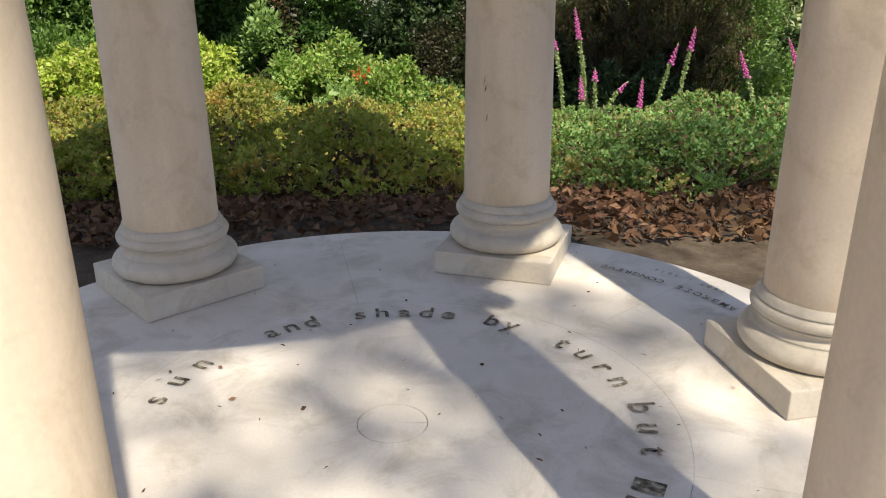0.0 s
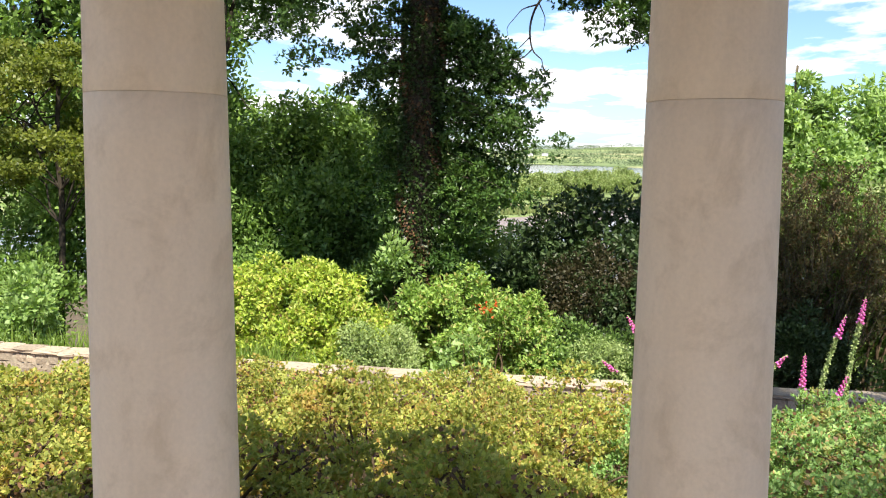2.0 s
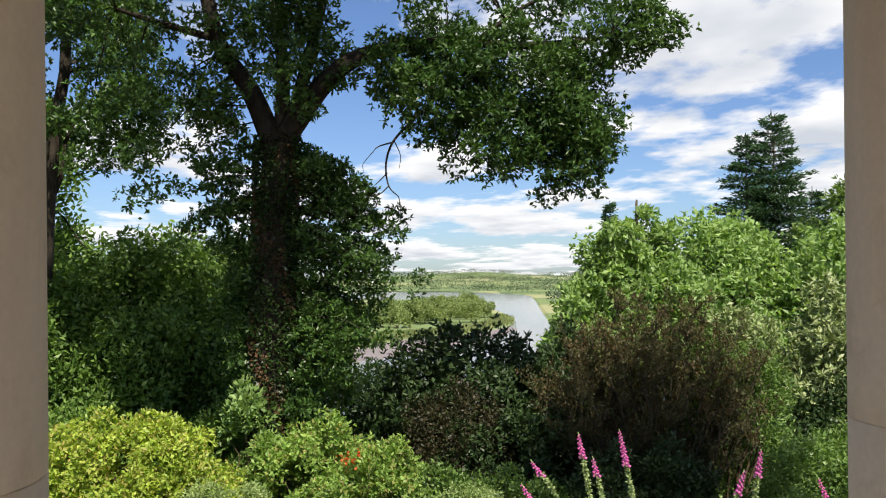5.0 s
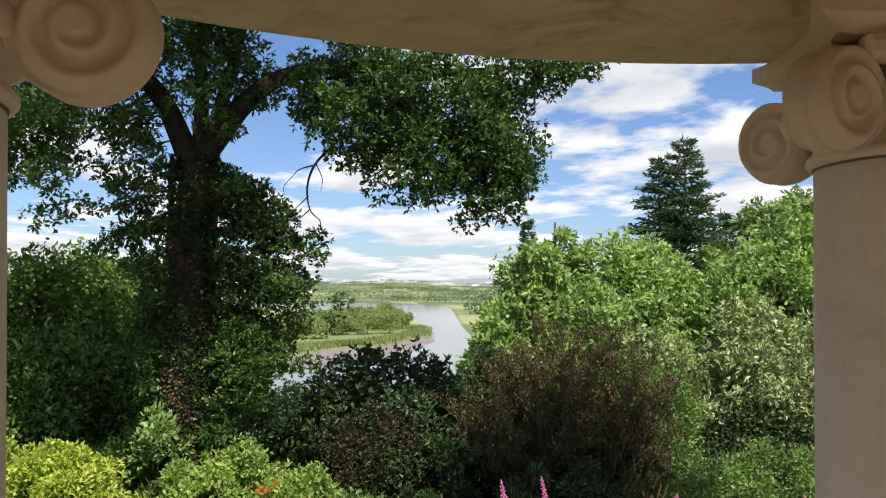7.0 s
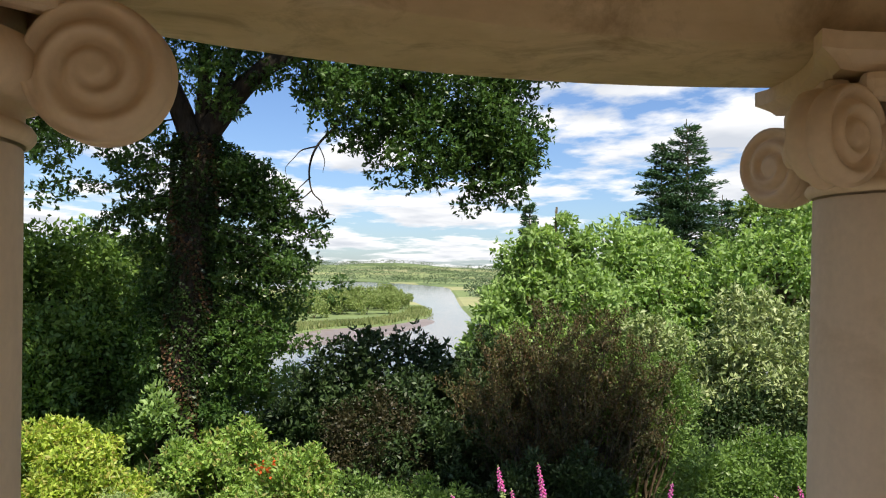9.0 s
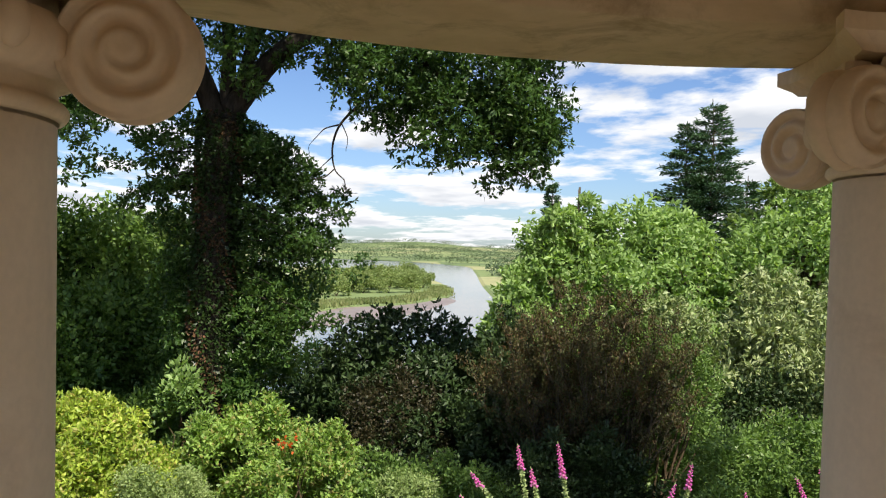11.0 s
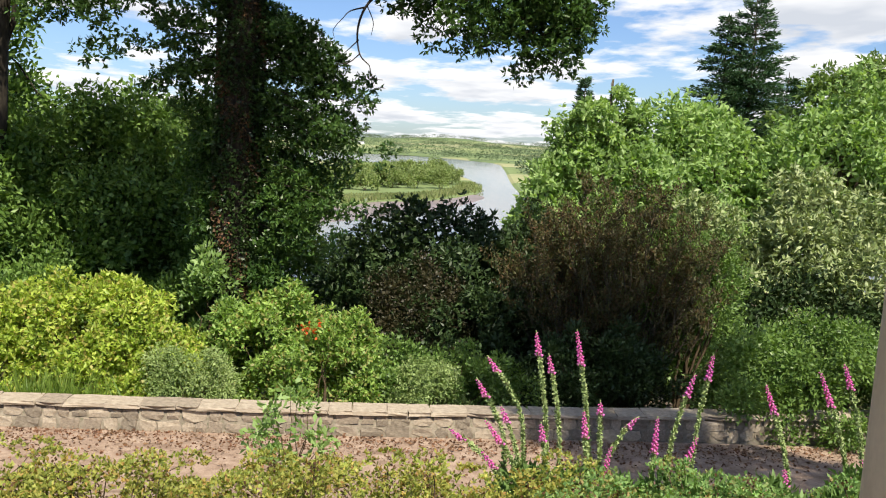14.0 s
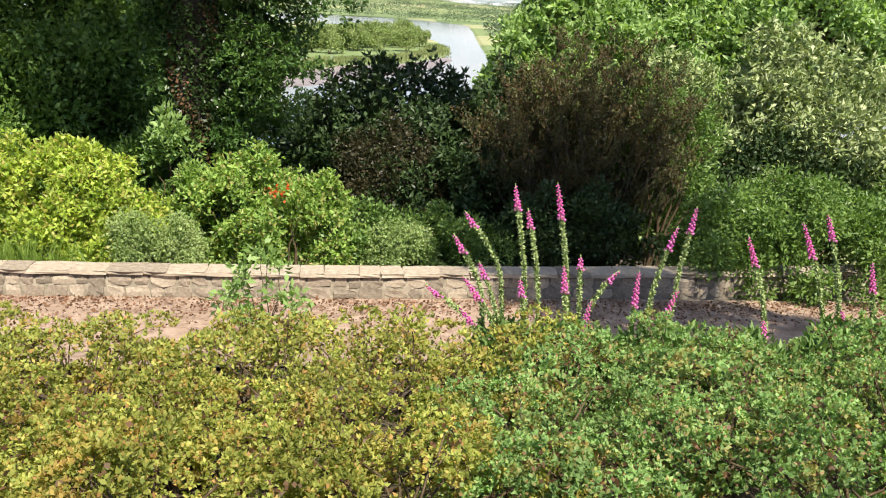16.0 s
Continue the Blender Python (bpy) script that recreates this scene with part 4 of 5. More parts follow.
b2 = bush("flowering_shrub", "green shrub with a few orange-red flowers", -4.4, 0.2, 18.6, -1.5, 1.4, 19000, (0.12, 0.055), M_FRESHSHRUB, 95, (0.15, 0.33), whorl=3, core=5, loose=1.1)
n = 30
P = np.stack([RNG.normal(size=n) * 0.16 + 0.55, RNG.normal(size=n) * 0.1 - 1.35, RNG.normal(size=n) * 0.09 + 2.25], -1)
piece("flowers", leaves("flowers", P, RNG.normal(size=P.shape), 0.09, 0.06, M_REDFLOWER), b2, label="orange-red flowers")["kind"] = "stuff"
bush("grey_shrub", "small dull green shrub above the wall", 0.0, 1.9, 16.9, -2.5, 0.6, 7000, (0.08, 0.025), M_GREYSHRUB, 30, (0.16, 0.28), whorl=3)
bush("low_shrub", "dark green low shrub behind the wall", -1.0, 3.4, 17.6, -2.4, 0.9, 10000, (0.10, 0.05), M_GREENSHRUB, 40, (0.22, 0.4))
bush("rhododendron", "large dark glossy rhododendron", -1.5, 4.4, 22.0, 0.42, 2.0, 22000, (0.19, 0.065), M_RHODO, 120, (0.35, 0.6), whorl=6, r0=0.06)
bush("rhododendron", "dark glossy rhododendron spreading towards the heath", 1.2, 5.4, 22.4, 0.38, 1.6, 14000, (0.19, 0.065), M_RHODO, 80, (0.35, 0.55), whorl=6, r0=0.06)
bush("rhododendron", "dark rhododendron below the oak", -2.1, 1.6, 21.4, -0.35, 1.3, 12000, (0.19, 0.065), M_RHODO, 70, (0.3, 0.5), whorl=6, r0=0.06)
bush("laurel_bush", "dark laurel undergrowth behind the rhododendrons", -2.0, 7.5, 25.0, -0.95, 1.6, 14000, (0.17, 0.07), M_RHODO, 100, (0.45, 0.7), r0=0.05)
# Dark bush added where only shade lies below the silver leaves
bush("laurel_bush", "dark filler bush added for the shade below the silvery rhododendrons", 7.0, 16.5, 23.2, -1.1, 1.5, 14000, (0.17, 0.07), M_RHODO, 100, (0.45, 0.7), r0=0.05)
bush("brown_shrub", "dull brown-leaved rounded shrub", -0.9, 2.6, 20.3, -0.75, 1.2, 15000, (0.08, 0.04), M_RHODOBROWN, 80, (0.25, 0.4), r0=0.05)
bush("rhododendron", "dark rhododendron with deep shade beneath", -0.6, 4.6, 19.8, -1.4, 1.2, 12000, (0.16, 0.055), M_RHODO, 45, (0.3, 0.45), whorl=5, r0=0.05)
bush("low_shrub", "dark low shrub at the foot of the heath", 2.4, 6.9, 18.2, -2.0, 0.8, 12000, (0.12, 0.05), M_RHODO, 55, (0.2, 0.38))
bush("green_shrub", "dull green shrub behind the heath", 4.0, 9.6, 21.6, -0.1, 1.6, 16000, (0.13, 0.055), M_GREENSHRUB, 90, (0.35, 0.55), r0=0.05)
bush("green_shrub", "dense fresh green shrub overhanging the wall", 6.2, 12.2, 16.35, -1.5, 2.1, 30000, (0.11, 0.05), M_GREENSHRUB, 80, (0.28, 0.48), up=-0.1)
bush("green_shrub", "fresh green shrub behind the wall", 11.4, 16.5, 17.6, -1.2, 2.2, 14000, (0.12, 0.055), M_GREENSHRUB, 60, (0.3, 0.5), up=-0.1)
bush("silver_rhododendron", "large rhododendron with silvery new leaves", 9.6, 17.5, 24.5, 1.25, 2.4, 36000, (0.24, 0.07), M_SILVER, 130, (0.4, 0.7), whorl=7, r0=0.07)
bush("silver_rhododendron", "rhododendron with pale silvery leaves", 7.8, 12.0, 26.0, 0.9, 1.8, 16000, (0.24, 0.07), M_SILVER, 80, (0.4, 0.65), whorl=7, r0=0.07)

# Tall twiggy heath, bare below and rusty on top
hx0, hx1, hy0, hz1 = 2.9, 7.8, 19.4, 0.75
gz = float(ground_z(5.3, hy0))
base = np.array((5.3, hy0, gz))
heath = plant("tree_heath", "tall twiggy brown heath with bare grey stems", "shrub", base)
paths, tips = [], []
for k in range(150):
    u, v = RNG.uniform(-1, 1), RNG.uniform(-1, 1)
    top = np.array((u * 2.7 * (0.85 + 0.15 * RNG.uniform()), v * 1.1, (hz1 - gz) * (0.98 - 0.30 * abs(u) ** 3) * RNG.uniform(0.72, 1.04)))
    foot = np.array((u * 0.7 + RNG.normal() * 0.1, v * 0.4, 0))
    p, r = bent(foot, top, 0.05, 9, 0.022, 0.005, 0.16)
    paths.append((p, r))
    for q in range(8):
        a = p[int(RNG.integers(3, 9))]
        b = a + RNG.normal(size=3) * (0.28, 0.28, 0.12) + (0, 0, 0.42)
        paths.append(bent(a, b, 0.03, 4, 0.008, 0.003))
        tips.append((a, b))
tagged(piece("stemwork", tubes("stemwork", paths, M_TWIGGREY, 5), heath, label="bare grey-brown stems"), kind="stuff")
A, B = np.array([t[0] for t in tips]), np.array([t[1] for t in tips])
k = RNG.integers(len(A), size=56000)
P = A[k] + (B[k] - A[k]) * RNG.uniform(0.2, 1.1, (56000, 1)) + RNG.normal(size=(56000, 3)) * 0.05
sel = P[:, 2] > (hz1 - gz) * RNG.uniform(0.15, 0.60, len(P)) - 0.25 * P[:, 0]
P = P[sel]
piece("foliage", leaves("foliage", P, RNG.normal(size=P.shape) * 0.6 + (0, 0, 0.8), 0.08, 0.034, M_HEATH), heath)
bush("green_shrub", "olive-green shrub grown into the heath", 5.6, 9.0, 19.9, 0.35, 1.1, 13000, (0.10, 0.04), M_GREENSHRUB, 70, (0.25, 0.42), r0=0.05)


# Trees
def tree(name, label, base, trunk_top, crown, radii, n, size, mat, r0=0.25, m=60, lump=(0.5, 0.9), bark_mat=None, limbs=26, up=0.0, whorl=0, group="", low=-0.6, flat=0.8, core=45):
    base = np.array((base[0], base[1], float(ground_z(base[0], base[1]))))
    root = plant(name, label, "tree", base, group)
    top = np.array(trunk_top, float)
    tp, tr = bent((0, 0, -0.1), top - base, 0.0, 9, r0, r0 * 0.45, 0.05)
    lumps = lumps_in(crown, radii, m, lump[0], lump[1], low)
    paths = [(tp, tr)]
    for l in lumps[RNG.permutation(len(lumps))[:limbs]]:
        a = tp[int(RNG.integers(4, 9))]
        paths.append(bent(a, l[:3] - base, 0.06, 7, r0 * 0.3, r0 * 0.05))
    piece("trunk", tubes("trunk", paths, bark_mat or M_BARK, 8), root)
    if core:
        tagged(piece("inner_foliage", inner("inner_foliage", lumps, core, mat, base), root), kind="stuff")
    P, D = clump_points(lumps, n // max(1, whorl), up, 0.8, flat)
    if whorl:
        P, D = rosettes(P, D, whorl, 1.1)
    piece("crown", leaves("crown", P - base, D, size[0], size[1], mat), root)
    return root


# the great oak: forked, ivy-clad trunk and long layered limbs
ob_ = np.array((-3.55, 20.0, float(ground_z(-3.55, 20.0))))
oak = plant("oak_tree", "large forked oak with a dark ivy-clad trunk", "tree", ob_)
fork = np.array((-3.3, 20.0, 4.85))


def limb(points, r0, r1):
    pts = smooth_path(points)
    return pts - ob_, np.linspace(r0, r1, len(pts))


def smooth_path(points, per=5):
    p = np.array(points, float)
    p = np.concatenate([[2 * p[0] - p[1]], p, [2 * p[-1] - p[-2]]])
    out = []
    for k in range(1, len(p) - 2):
        a, b, c, d = p[k - 1:k + 3]
        for t in np.arange(per) / per:
            out.append(0.5 * (2 * b + (c - a) * t + (2 * a - 5 * b + 4 * c - d) * t * t + (3 * b - a - 3 * c + d) * t ** 3))
    out.append(p[-2])
    return np.array(out)


BOUGHS = [([(-3.62, 20, ob_[2] - 0.2), (-3.55, 20, -1.2), (-3.48, 20, 2.5), (-3.32, 20, 4.6), fork], 0.48, 0.36),
         ([fork + (0, 0, -0.5), (-3.95, 19.9, 6.0), (-4.7, 19.7, 7.2), (-5.2, 19.4, 9.5), (-6.2, 19.0, 12)], 0.29, 0.09),
         ([fork + (0, 0, -0.3), (-3.25, 20.1, 6.6), (-3.45, 20.3, 8.5), (-3.2, 20.6, 12)], 0.20, 0.08),
         ([fork + (0.1, 0, -0.3), (-2.75, 20, 6.4), (-2.3, 20, 8.2), (-1.8, 20, 11.5)], 0.20, 0.07),
         ([fork + (0.15, 0, 0.2), (-2.2, 19.9, 6.3), (-1.2, 19.7, 6.9), (0.6, 19.4, 7.1), (2.4, 19.0, 6.9), (4.3, 18.7, 7.0)], 0.29, 0.04),
         ([(0.2, 19.5, 7.1), (1.3, 19.3, 6.2), (2.3, 19.2, 5.2), (3.2, 19.0, 4.2)], 0.07, 0.02),
         ([(1.2, 19.3, 7.0), (2.6, 19.4, 8.0), (4.4, 19.2, 8.6)], 0.07, 0.02),
         ([(-0.2, 19.6, 6.9), (0.3, 19.3, 5.8), (-0.2, 19.2, 5.2), (-0.62, 19.1, 4.7), (-0.78, 19.1, 4.2), (-0.72, 19.1, 3.7), (-0.5, 19.0, 3.45)], 0.045, 0.012),
         ([(-0.62, 19.1, 4.7), (-0.95, 19.1, 4.6), (-1.1, 19.1, 4.45)], 0.02, 0.008), ([(-0.75, 19.1, 4.0), (-0.95, 19.1, 3.8), (-1.05, 19.05, 3.7)], 0.016, 0.007), ([(-0.72, 19.1, 3.7), (-0.95, 19.1, 3.5), (-1.2, 19.0, 3.45)], 0.016, 0.007),
         ([(-0.5, 19.0, 3.45), (-0.42, 19.0, 3.2), (-0.2, 19.0, 3.15)], 0.012, 0.005), ([(-0.6, 19.1, 4.75), (-0.45, 19.1, 4.4), (-0.48, 19.05, 4.1)], 0.014, 0.005), ([(-1.1, 19.1, 4.45), (-1.3, 19.1, 4.2), (-1.28, 19.1, 4.0)], 0.01, 0.004),
         ([(-3.4, 20.3, 8.3), (-2.6, 18.5, 9.6), (-1.6, 16.2, 10.2), (-0.6, 13.6, 10.4)], 0.12, 0.03),
         ([(-4.6, 19.7, 7.2), (-6.2, 19.4, 7.6), (-8.0, 19.2, 8.2)], 0.10, 0.03)]
paths = [limb(*l) for l in BOUGHS]
SPRAYS = [((-2.0, 15.6, 10.2), (2.7, 2.8, 1.0), 60), ((3.3, 19.0, 4.35), (1.0, 0.9, 1.1), 26), ((2.1, 19.1, 4.9), (2.1, 1.2, 1.1), 46), ((0.5, 19.3, 5.5), (1.2, 1.0, 0.8), 20), ((-0.6, 19.6, 6.4), (0.9, 0.8, 0.7), 12), ((1.6, 19.2, 6.0), (2.4, 1.5, 1.5), 60), ((3.2, 19.0, 5.2), (1.5, 1.2, 1.6), 46), ((0.4, 19.4, 6.6), (1.6, 1.2, 0.9), 22), ((3.6, 19.0, 7.3), (2.3, 1.4, 1.1), 36), ((0.0, 19.4, 8.5), (5.0, 1.6, 1.3), 46), ((-4.6, 19.4, 8.5), (4.0, 1.6, 1.6), 42),
          ((-7.0, 19.3, 8.2), (2.4, 1.6, 1.4), 36), ((-6.6, 19.6, 6.2), (1.6, 1.0, 1.0), 16), ((-5.4, 19.6, 4.6), (1.4, 0.9, 1.4), 20), ((-1.3, 20.0, 6.7), (1.1, 0.8, 0.7), 12), ((5.0, 19.0, 7.3), (0.9, 0.7, 0.9), 12), ((-3.6, 20.2, 7.2), (1.8, 1.0, 1.0), 16), ((-3.6, 19.4, 6.5), (2.0, 0.7, 1.3), 30)]
lumps = np.concatenate([lumps_in(c, r, m, 0.24, 0.5, -0.9) if c[1] > 17 else lumps_in(c, r, m, 0.5, 0.8, -0.9) for c, r, m in SPRAYS])
for l in lumps[RNG.permutation(len(lumps))[:110]]:
    allp = np.concatenate([p for p, _ in paths[1:7] + paths[14:16]])
    a = allp[np.argmin(np.linalg.norm(allp - (l[:3] - ob_), axis=1))]
    paths.append(bent(a, l[:3] - ob_, 0.05, 6, 0.03, 0.008))
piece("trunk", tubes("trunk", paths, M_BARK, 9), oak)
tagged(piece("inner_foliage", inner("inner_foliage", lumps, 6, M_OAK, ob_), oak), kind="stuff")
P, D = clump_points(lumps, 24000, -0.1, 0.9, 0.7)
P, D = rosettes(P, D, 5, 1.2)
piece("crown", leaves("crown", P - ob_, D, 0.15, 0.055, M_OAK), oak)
# short leafy sprays all the way down the trunk, longer on the river side
spr, twigs = [], []
TIERS = [(4.5, 1.6, 1.9), (3.9, 2.3, 2.6), (3.3, 2.8, 1.9), (2.6, 2.7, 1.4), (1.9, 3.2, 1.2), (1.2, 2.5, 1.0), (0.6, 2.5, 0.9), (0.0, 2.0, 1.0), (-0.6, 1.3, 0.8), (-1.3, 0.9, 0.9)]
for k in range(150):
    z, east, west = TIERS[k % len(TIERS)]
    right = RNG.uniform() < 0.64
    reach = (east if right else west) * RNG.uniform(0.6, 1.08)
    z += RNG.normal() * 0.2
    a = np.array((-3.5, 20.15, z + 0.15))
    b = np.array((-3.5 + (reach if right else -reach), 20.2 + RNG.uniform(-0.7, 0.8), z - 0.14 * reach))
    twigs.append(bent(a - ob_, a + (b - a) * 0.85 - ob_, 0.1, 6, 0.025, 0.006))
    for t in np.linspace(0.3, 1.0, 5):
        spr.append([*(a + (b - a) * t + RNG.normal(size=3) * (0.1, 0.1, 0.05)), RNG.uniform(0.15, 0.30)])
tagged(piece("side_twigwork", tubes("side_twigwork", twigs, M_BARK, 5), oak), kind="stuff")
P, D = clump_points(np.array(spr), 15500, -0.1, 0.9, 0.7)
P, D = rosettes(P, D, 5, 1.1)
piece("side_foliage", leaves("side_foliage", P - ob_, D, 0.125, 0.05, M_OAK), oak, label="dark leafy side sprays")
n = 12000
z, a = RNG.uniform(-3.5, 5.0, n), RNG.uniform(0, 2 * np.pi, n)
P = np.stack([-3.52 + 0.49 * np.cos(a) + 0.03 * z, 20 + 0.49 * np.sin(a), z], -1) - ob_
D = np.stack([np.cos(a), np.sin(a), np.full(n, -0.6)], -1) + RNG.normal(size=(n, 3)) * 0.4
dead = (np.sin(z * 2.1 + a * 2) + RNG.normal(size=n) * 0.5 > 0.75)
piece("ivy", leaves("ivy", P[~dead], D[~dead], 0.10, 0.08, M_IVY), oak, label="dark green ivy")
piece("withered_ivy", leaves("withered_ivy", P[dead], D[dead], 0.09, 0.07, M_DEADLEAF_GAPS), oak, label="brown withered ivy leaves")

# woodland on the near side of the river
tree("tree", "slim tree with a pale leaning trunk and thin crown", (-10.9, 24), (-9.9, 24, 9.4), (-10.4, 24, 6.6), (3.2, 2.2, 4.0), 24000, (0.17, 0.065), M_OAK, 0.30, 95, (0.35, 0.6), M_BARK, 6, -0.1, 4, core=14)
tree("tree", "dark broadleaf tree with drooping boughs", (-8.2, 25.5), (-8.2, 25.5, 1.2), (-8.0, 25.2, -1.2), (3.4, 2.2, 4.3), 26000, (0.20, 0.09), M_DARKTREE, 0.2, 100, (0.5, 0.85), None, 26, -0.2)
tree("tree", "leafy tree with a sunlit green top", (-7.2, 30), (-7.2, 30, 2.0), (-7.2, 30, -1.9), (4.2, 2.4, 5.0), 24000, (0.22, 0.10), M_MIDTREE, 0.25, 110, (0.6, 1.0))
tree("tree", "dark woodland tree in shade", (-13.5, 24), (-13.5, 24, 2.0), (-13.0, 23.5, -0.6), (3.4, 2.2, 4.6), 22000, (0.20, 0.09), M_DARKTREE, 0.25, 100, (0.5, 0.9))
tree("acer_tree", "spreading acer with flat tiers of yellow-green leaves", (-13.6, 20.5), (-13.4, 20.5, 3.2), (-13.4, 20.2, 2.0), (2.6, 1.8, 2.2), 16000, (0.11, 0.07), M_ACER, 0.12, 60, (0.3, 0.55), M_BARK, 30, 0.0, 0, "", -0.9, 0.35)
tree("tree", "tall dark tree at the wood's edge", (-17.5, 26), (-17.5, 26, 6), (-17.2, 25.5, 3.0), (4.2, 3.0, 8.0), 22000, (0.24, 0.11), M_DARKTREE, 0.32, 120, (0.7, 1.1))
tree("tree", "tall shady broadleaf tree", (-16.0, 31), (-16.0, 31, 6), (-15.8, 31, 2.5), (4.0, 3.0, 6.5), 24000, (0.24, 0.11), M_DARKTREE, 0.3, 130, (0.7, 1.1))
tree("tree", "mid-green tree behind the oak", (-4.0, 26.5), (-4.0, 26.5, 0.3), (-4.0, 26.5, -2.6), (2.9, 2.2, 3.9), 18000, (0.20, 0.09), M_MIDTREE, 0.2, 90, (0.45, 0.8))
tree("tree", "shady tree far along the wall", (-22.5, 24), (-22.5, 24, 5), (-22.2, 23.5, 2.0), (4.2, 3.0, 7.5), 16000, (0.26, 0.12), M_DARKTREE, 0.3, 110, (0.7, 1.1))
bush("laurel_bush", "dark thicket along the wall", -26.0, -18.0, 19.5, -0.8, 1.8, 9000, (0.2, 0.08), M_DARKTREE, 80, (0.45, 0.7), r0=0.05)
bush("laurel_bush", "dark laurel thicket under the trees", -13.0, -7.0, 21.0, -1.3, 1.8, 16000, (0.15, 0.06), M_DARKTREE, 90, (0.35, 0.6), r0=0.05)
bush("laurel_bush", "dark laurel thicket under the oak", -7.5, -1.6, 21.8, -0.9, 1.5, 14000, (0.15, 0.06), M_DARKTREE, 80, (0.35, 0.6), r0=0.05)
bush("laurel_bush", "dark thicket at the wood's edge", -19.0, -12.5, 20.0, -1.0, 1.8, 12000, (0.16, 0.065), M_DARKTREE, 80, (0.4, 0.65), r0=0.05)
bush("laurel_bush", "dark thicket below the slim tree", -13.5, -6.0, 23.0, -0.4, 1.6, 12000, (0.18, 0.075), M_DARKTREE, 100, (0.4, 0.65), r0=0.05)
bush("bright_sapling", "bright green young shrub at the foot of the oak", -4.9, -3.0, 19.3, -0.6, 0.7, 3000, (0.15, 0.065), M_LIME, 22, (0.2, 0.35), core=5)
bush("bright_sapling", "bright young shrub in the sun", -13.4, -11.6, 17.5, -1.3, 0.7, 2600, (0.17, 0.08), M_LIME, 22, (0.2, 0.35), core=5)
bush("willow_shrub", "light green shrub beside the oak", -2.6, 0.2, 23.8, -1.0, 1.0, 7000, (0.13, 0.05), M_LIME, 30, (0.25, 0.45))
bush("sapling", "small pale green sapling top", -0.35, 0.65, 24.5, 0.25, 0.4, 900, (0.12, 0.04), M_LIME, 14, (0.14, 0.22), core=3)
tree("tree", "light green broadleaf tree with a pointed top", (7.0, 28.5), (7.0, 28.5, 2.6), (7.2, 28.5, -0.6), (2.7, 2.0, 3.3), 20000, (0.24, 0.10), M_LIME, 0.16, 90, (0.45, 0.8), M_BARKPALE, 30, -0.1, 4)
tree("tree", "slender light green tree top", (7.2, 28.0), (7.4, 28.0, 4.2), (7.4, 28.0, 2.3), (1.25, 0.9, 1.9), 5200, (0.24, 0.10), M_LIME, 0.08, 40, (0.2, 0.42), M_BARKPALE, 16, -0.1, 4)
tree("tree", "broad green tree with drooping leaf clusters", (13.2, 33), (13.2, 33, 2.5), (13.2, 33, -0.2), (4.2, 2.6, 3.7), 30000, (0.30, 0.10), M_LIME, 0.25, 130, (0.6, 1.0), M_BARKPALE, 30, -0.3, 4)
tree("tree", "tall green tree behind the rhododendrons", (20.0, 34), (20.0, 34, 4.0), (20.4, 34, 1.4), (4.6, 2.8, 4.5), 32000, (0.30, 0.10), M_MIDTREE, 0.28, 140, (0.6, 1.0), M_BARKPALE, 30, -0.3, 4)
tree("tree", "green tree at the wood's edge", (27, 33), (27, 33, 6.0), (27, 33, 3.0), (5, 3, 7.5), 16000, (0.32, 0.14), M_MIDTREE, 0.3, 110, (0.7, 1.1), M_BARKPALE)
tree("tree", "green tree filling the wood behind the rhododendrons", (17.2, 31), (17.2, 31, 2.8), (17.6, 31, 0.9), (3.0, 2.2, 3.6), 20000, (0.28, 0.10), M_LIME, 0.2, 110, (0.5, 0.9), M_BARKPALE, 20, -0.3, 4)
tree("tree", "spreading broadleaf tree beside the temple shading the walk", (9.6, 5.4), (9.0, 5.6, 6.0), (8.4, 6.0, 6.8), (2.7, 2.1, 1.6), 15000, (0.18, 0.08), M_MIDTREE, 0.2, 70, (0.45, 0.7), M_BARKPALE, 24, core=14)
# Extra tree kept out of view, added to shade wall and heath foot
tree("tree", "added unseen tree whose boughs shade the low wall", (10.8, 8.2), (9.4, 8.6, 8.4), (7.7, 8.8, 9.6), (2.7, 3.0, 0.9), 15000, (0.18, 0.08), M_MIDTREE, 0.2, 70, (0.45, 0.7), M_BARKPALE, 24, core=14)
RNG = np.random.default_rng(5)
tree("tree", "thin-crowned birch standing behind the temple", (7.4, -8.4), (6.6, -7.6, 8.6), (4.3, -6.2, 10.0), (2.8, 2.2, 1.2), 3600, (0.15, 0.09), M_MIDTREE, 0.16, 80, (0.3, 0.5), M_BARKPALE, 20, core=0)


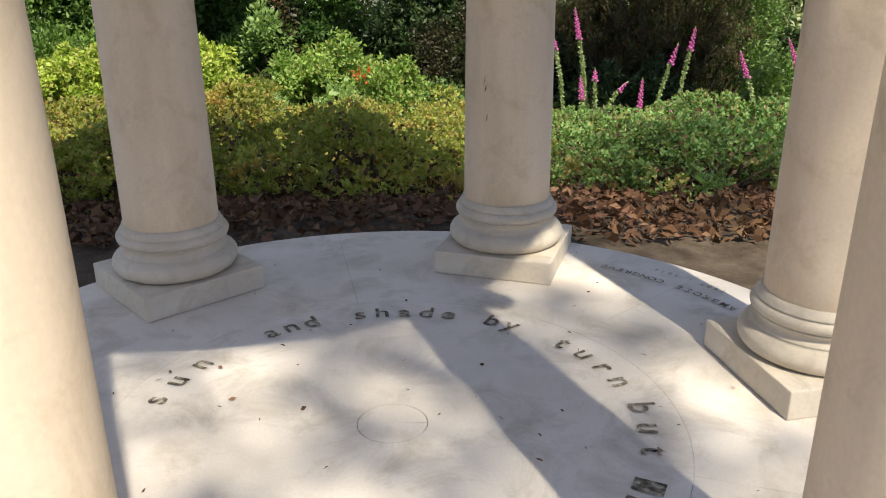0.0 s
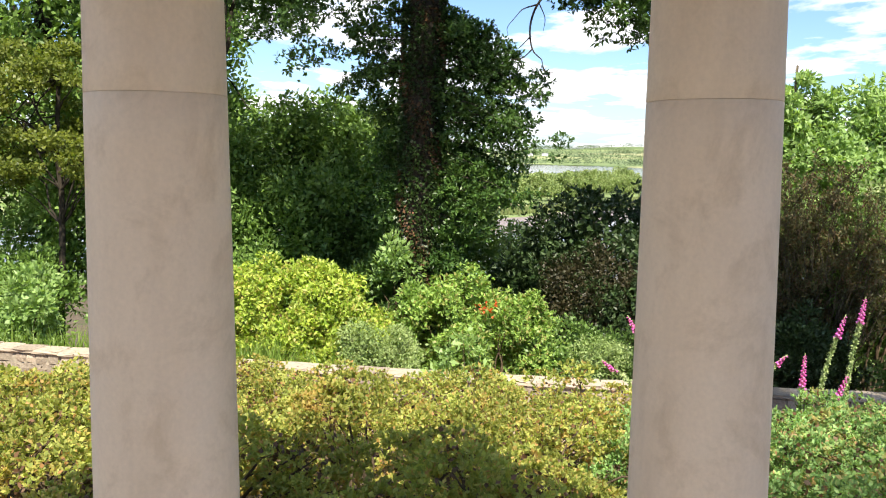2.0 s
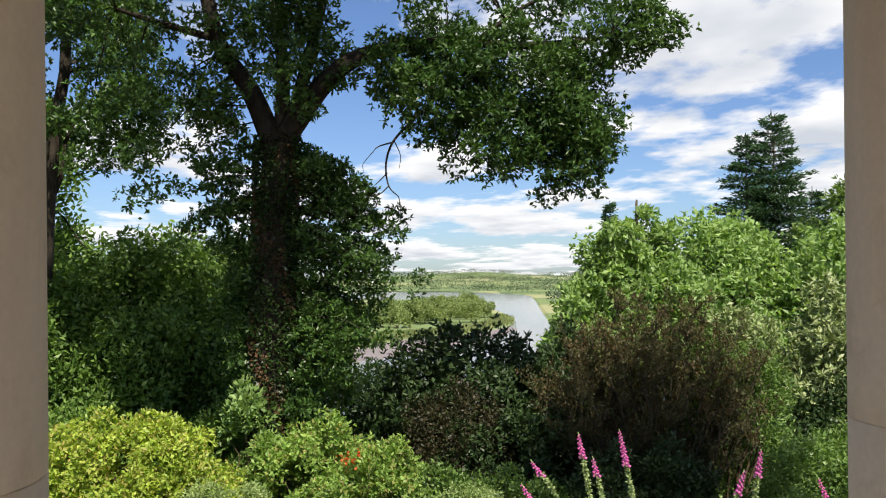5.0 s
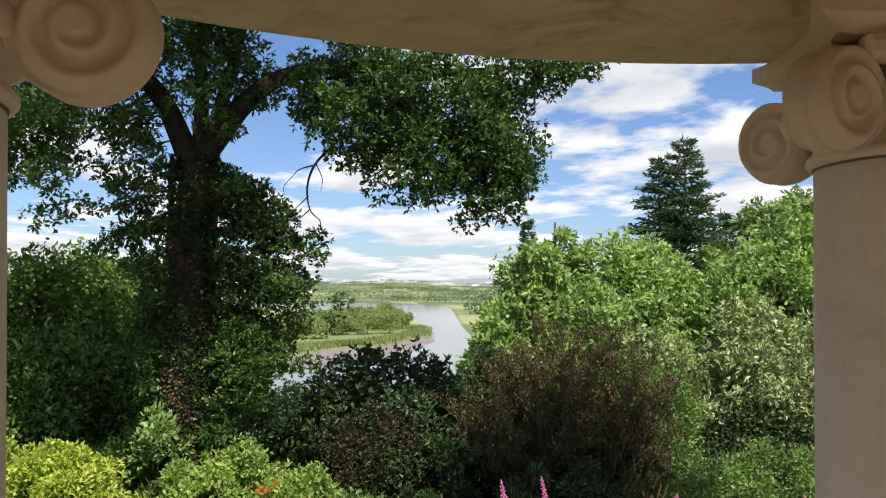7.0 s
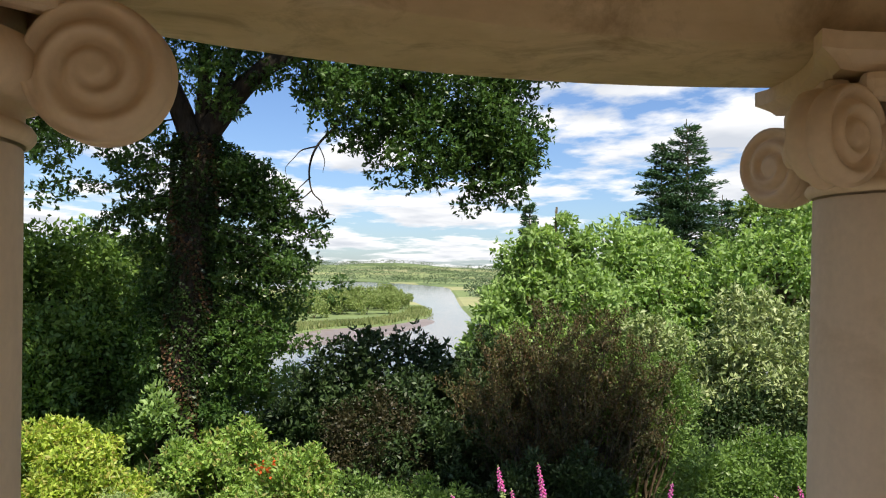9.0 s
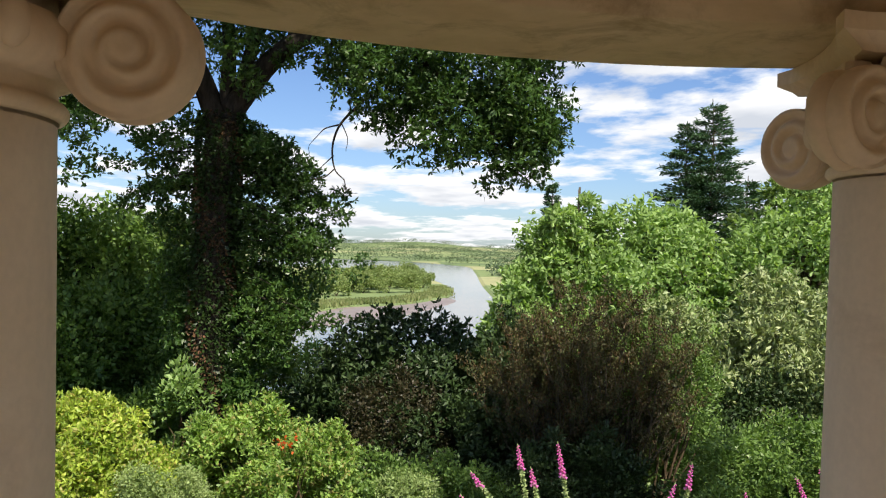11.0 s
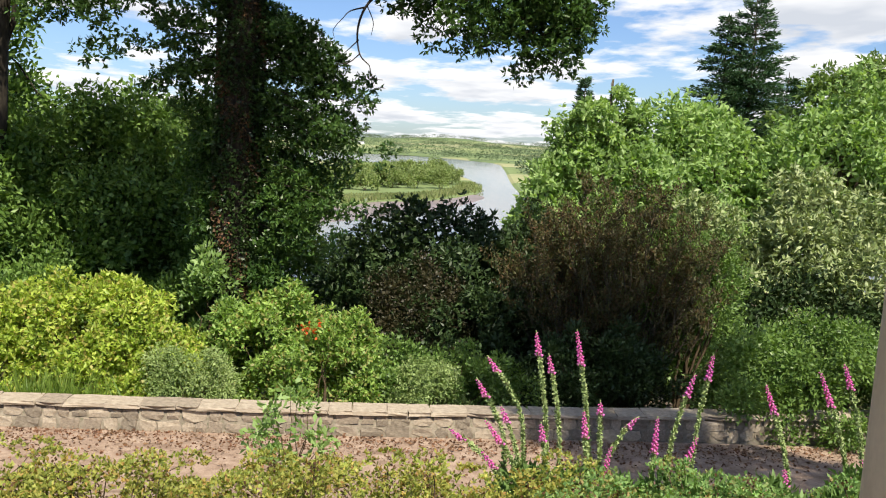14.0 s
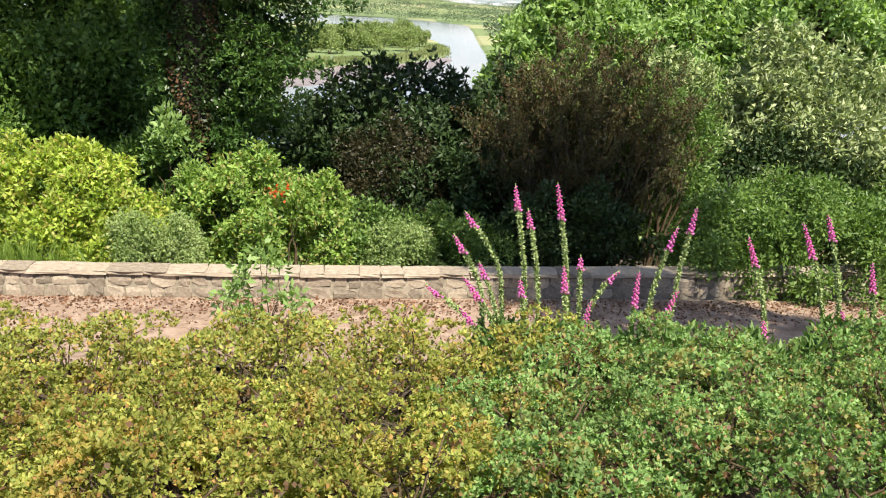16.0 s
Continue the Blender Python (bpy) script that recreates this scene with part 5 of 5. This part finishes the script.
def fir(base, height, radius, n, label):
    base = np.array((base[0], base[1], float(ground_z(base[0], base[1]))))
    root = plant("fir_tree", label, "conifer", base)
    paths = [(np.array([(0, 0, z) for z in np.linspace(0, height, 10)]) + RNG.normal(size=(10, 3)) * (0.05, 0.05, 0), np.linspace(0.28, 0.02, 10))]
    P, D = [], []
    for z in np.arange(height * 0.45, height * 0.985, 0.42):
        f = (1 - z / height) ** 0.85
        for k in range(8):
            a = RNG.uniform(0, 2 * np.pi)
            L = radius * f * RNG.uniform(0.55, 1.1) + 0.15
            d = np.array((math.cos(a), math.sin(a), RNG.uniform(0.05, 0.28)))
            z0 = z + RNG.uniform(-0.15, 0.15)
            paths.append((np.linspace((0, 0, z0), np.array((0, 0, z0)) + d * L, 4), np.linspace(0.03, 0.008, 4)))
            m = max(30, int(n * L / (radius * 2.4)))
            t = RNG.uniform(0.1, 1.05, m)[:, None] ** 0.8
            side = np.cross(d, (0, 0, 1)) * RNG.normal(size=(m, 1)) * (0.08 + 0.20 * L * (1 - t * 0.7))
            P.append(np.array((0, 0, z0)) + d * L * t + side + RNG.normal(size=(m, 3)) * 0.04)
            D.append(d + side * 1.5 + RNG.normal(size=(m, 3)) * 0.35)
    piece("trunk", tubes("trunk", paths, M_BARKPALE, 5), root)
    piece("needles", leaves("needles", np.concatenate(P), np.concatenate(D), 0.30, 0.075, M_CONIFER), root)


fir((19.65, 45), 10.6 + 11.2, 7.0, 900, "tall fir tree with tiers of dark green boughs")
fir((18.3, 45.4), 9.3 + 11.2, 6.4, 800, "fir tree leaning against a taller one")
fir((22.2, 46), 6.7 + 11.2, 6.0, 700, "small dark conifer beside the firs")
fir((14.2, 60), 7.2 + 14.2, 3.0, 300, "distant slender conifer top")

# scrub on the river meadow, reeds at its edge, woods on the far bank
for k in range(64):
    t = RNG.uniform()
    x, y = -45 + 92 * t + RNG.normal() * 6, 330 + 150 * t + RNG.uniform(-20, 140) * (0.4 + 0.6 * t)
    if x > 48 or (x > -30 and y < 320 + 1.2 * max(0, x)):
        continue
    h, w = RNG.uniform(5, 12), RNG.uniform(4, 9)
    lumps = lumps_in((x, y, -19.6 + h * 0.5), (w, w, h * 0.55), 16, 1.2, 2.4, -0.5)
    shrub("riverside_bush", "distant rounded willow scrub on the river meadow", (x, y, -19.6), lumps, 1300, (0.95, 0.65), M_RIVERBUSH, "bush", 0.2, 0.7, stems=4, group="scrub on the river meadow", r0=0.15)
n = 15000
t = RNG.uniform(0, 1, n)
x = np.interp(t, [0, 0.45, 0.6, 0.75, 0.9, 1], [-160, -17, -2, 20, 45, 56])
y = np.interp(t, [0, 0.45, 0.6, 0.75, 0.9, 1], [266, 288, 320, 338, 402, 500]) + RNG.uniform(0, 16, n)
P = np.stack([x + RNG.normal(size=n) * 3 - 2, y, np.full(n, -19.75) - np.clip((t - 0.85) * 6, 0, 1)], -1)
tagged(new("reeds", leaves("reeds", P, RNG.normal(size=P.shape) * 0.15 + (0, 0, 1), 1.7, 0.8, M_REED, 0.4, 0.02)), "pale green reed bed along the meadow's edge", "reeds", kind="stuff")
W = []
for k in range(900):
    y = RNG.uniform(0, 1) ** 0.8
    y = 900 + 2900 * y
    x = RNG.uniform(-900, 1100) * (0.4 + y / 2600)
    edge = np.interp(y, [860, 1035, 1270, 1600, 1800, 2000], [150, 175, 185, 135, -30, -2500])
    if y < 2000 and x < edge:
        continue
    row = RNG.uniform() < 0.5
    for q in range(7 if row else 3):
        xx = x + (q * 16 if row else RNG.normal() * 14)
        W.append([xx, y, float(hill_z(xx, y)) + 4 if y > 2000 else -15.5, RNG.uniform(5, 9)])
for k in range(90):
    x = RNG.uniform(-1400, 1700)
    for q in range(6):
        xx, yy = x + q * 13, 3950 + RNG.uniform(-120, 120)
        W.append([xx, yy, float(hill_z(xx, yy)) + 6, RNG.uniform(8, 13)])
for k in range(70):
    y = RNG.uniform(360, 900)
    edge = np.interp(y, [345, 470, 640, 860], [74, 86, 108, 134])
    W.append([edge + abs(RNG.normal()) * 30 + 6, y, -15.5, RNG.uniform(4, 7)])
W = np.array(W)
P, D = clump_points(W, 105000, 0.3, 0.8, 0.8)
tagged(new("far_woods", leaves("far_woods", P, D, 2.9, 2.2, M_FARWOOD_HAZE)), "distant woods and hedgerows across the river", "woods", kind="stuff")


def cottage(x, y, w, label):
    z = float(hill_z(x, y)) if y > 2000 else -19.3
    root = plant("house", label, "house", (x, y, z + 3), "far white houses")
    M_W, nt, b = material("white_render", 0.9)
    nt.links.new(ramp(nt, noise_of(nt, 0.4, 3), [(0.3, (0.68, 0.67, 0.64)), (0.7, (0.8, 0.8, 0.78))]), b.inputs["Base Color"])
    bm = box_bm(w, 9, 6, 0.1, 1)
    bmesh.ops.translate(bm, vec=(0, 0, 3), verts=bm.verts)
    part("wall", bm, M_W, root)
    bm = bmesh.new()
    v = [bm.verts.new(p) for p in ((-w / 2, -5, 6), (w / 2, -5, 6), (w / 2, 5, 6), (-w / 2, 5, 6), (-w / 2, 0, 9.5), (w / 2, 0, 9.5))]
    for f in ((0, 1, 5, 4), (2, 3, 4, 5), (1, 2, 5), (3, 0, 4), (3, 2, 1, 0)):
        bm.faces.new([v[q] for q in f])
    part("roof", bm, M_LEAD, root)


cottage(-110, 2700, 26, "distant white house on the far hillside")
cottage(-60, 2760, 20, "distant white farmhouse on the far hillside")
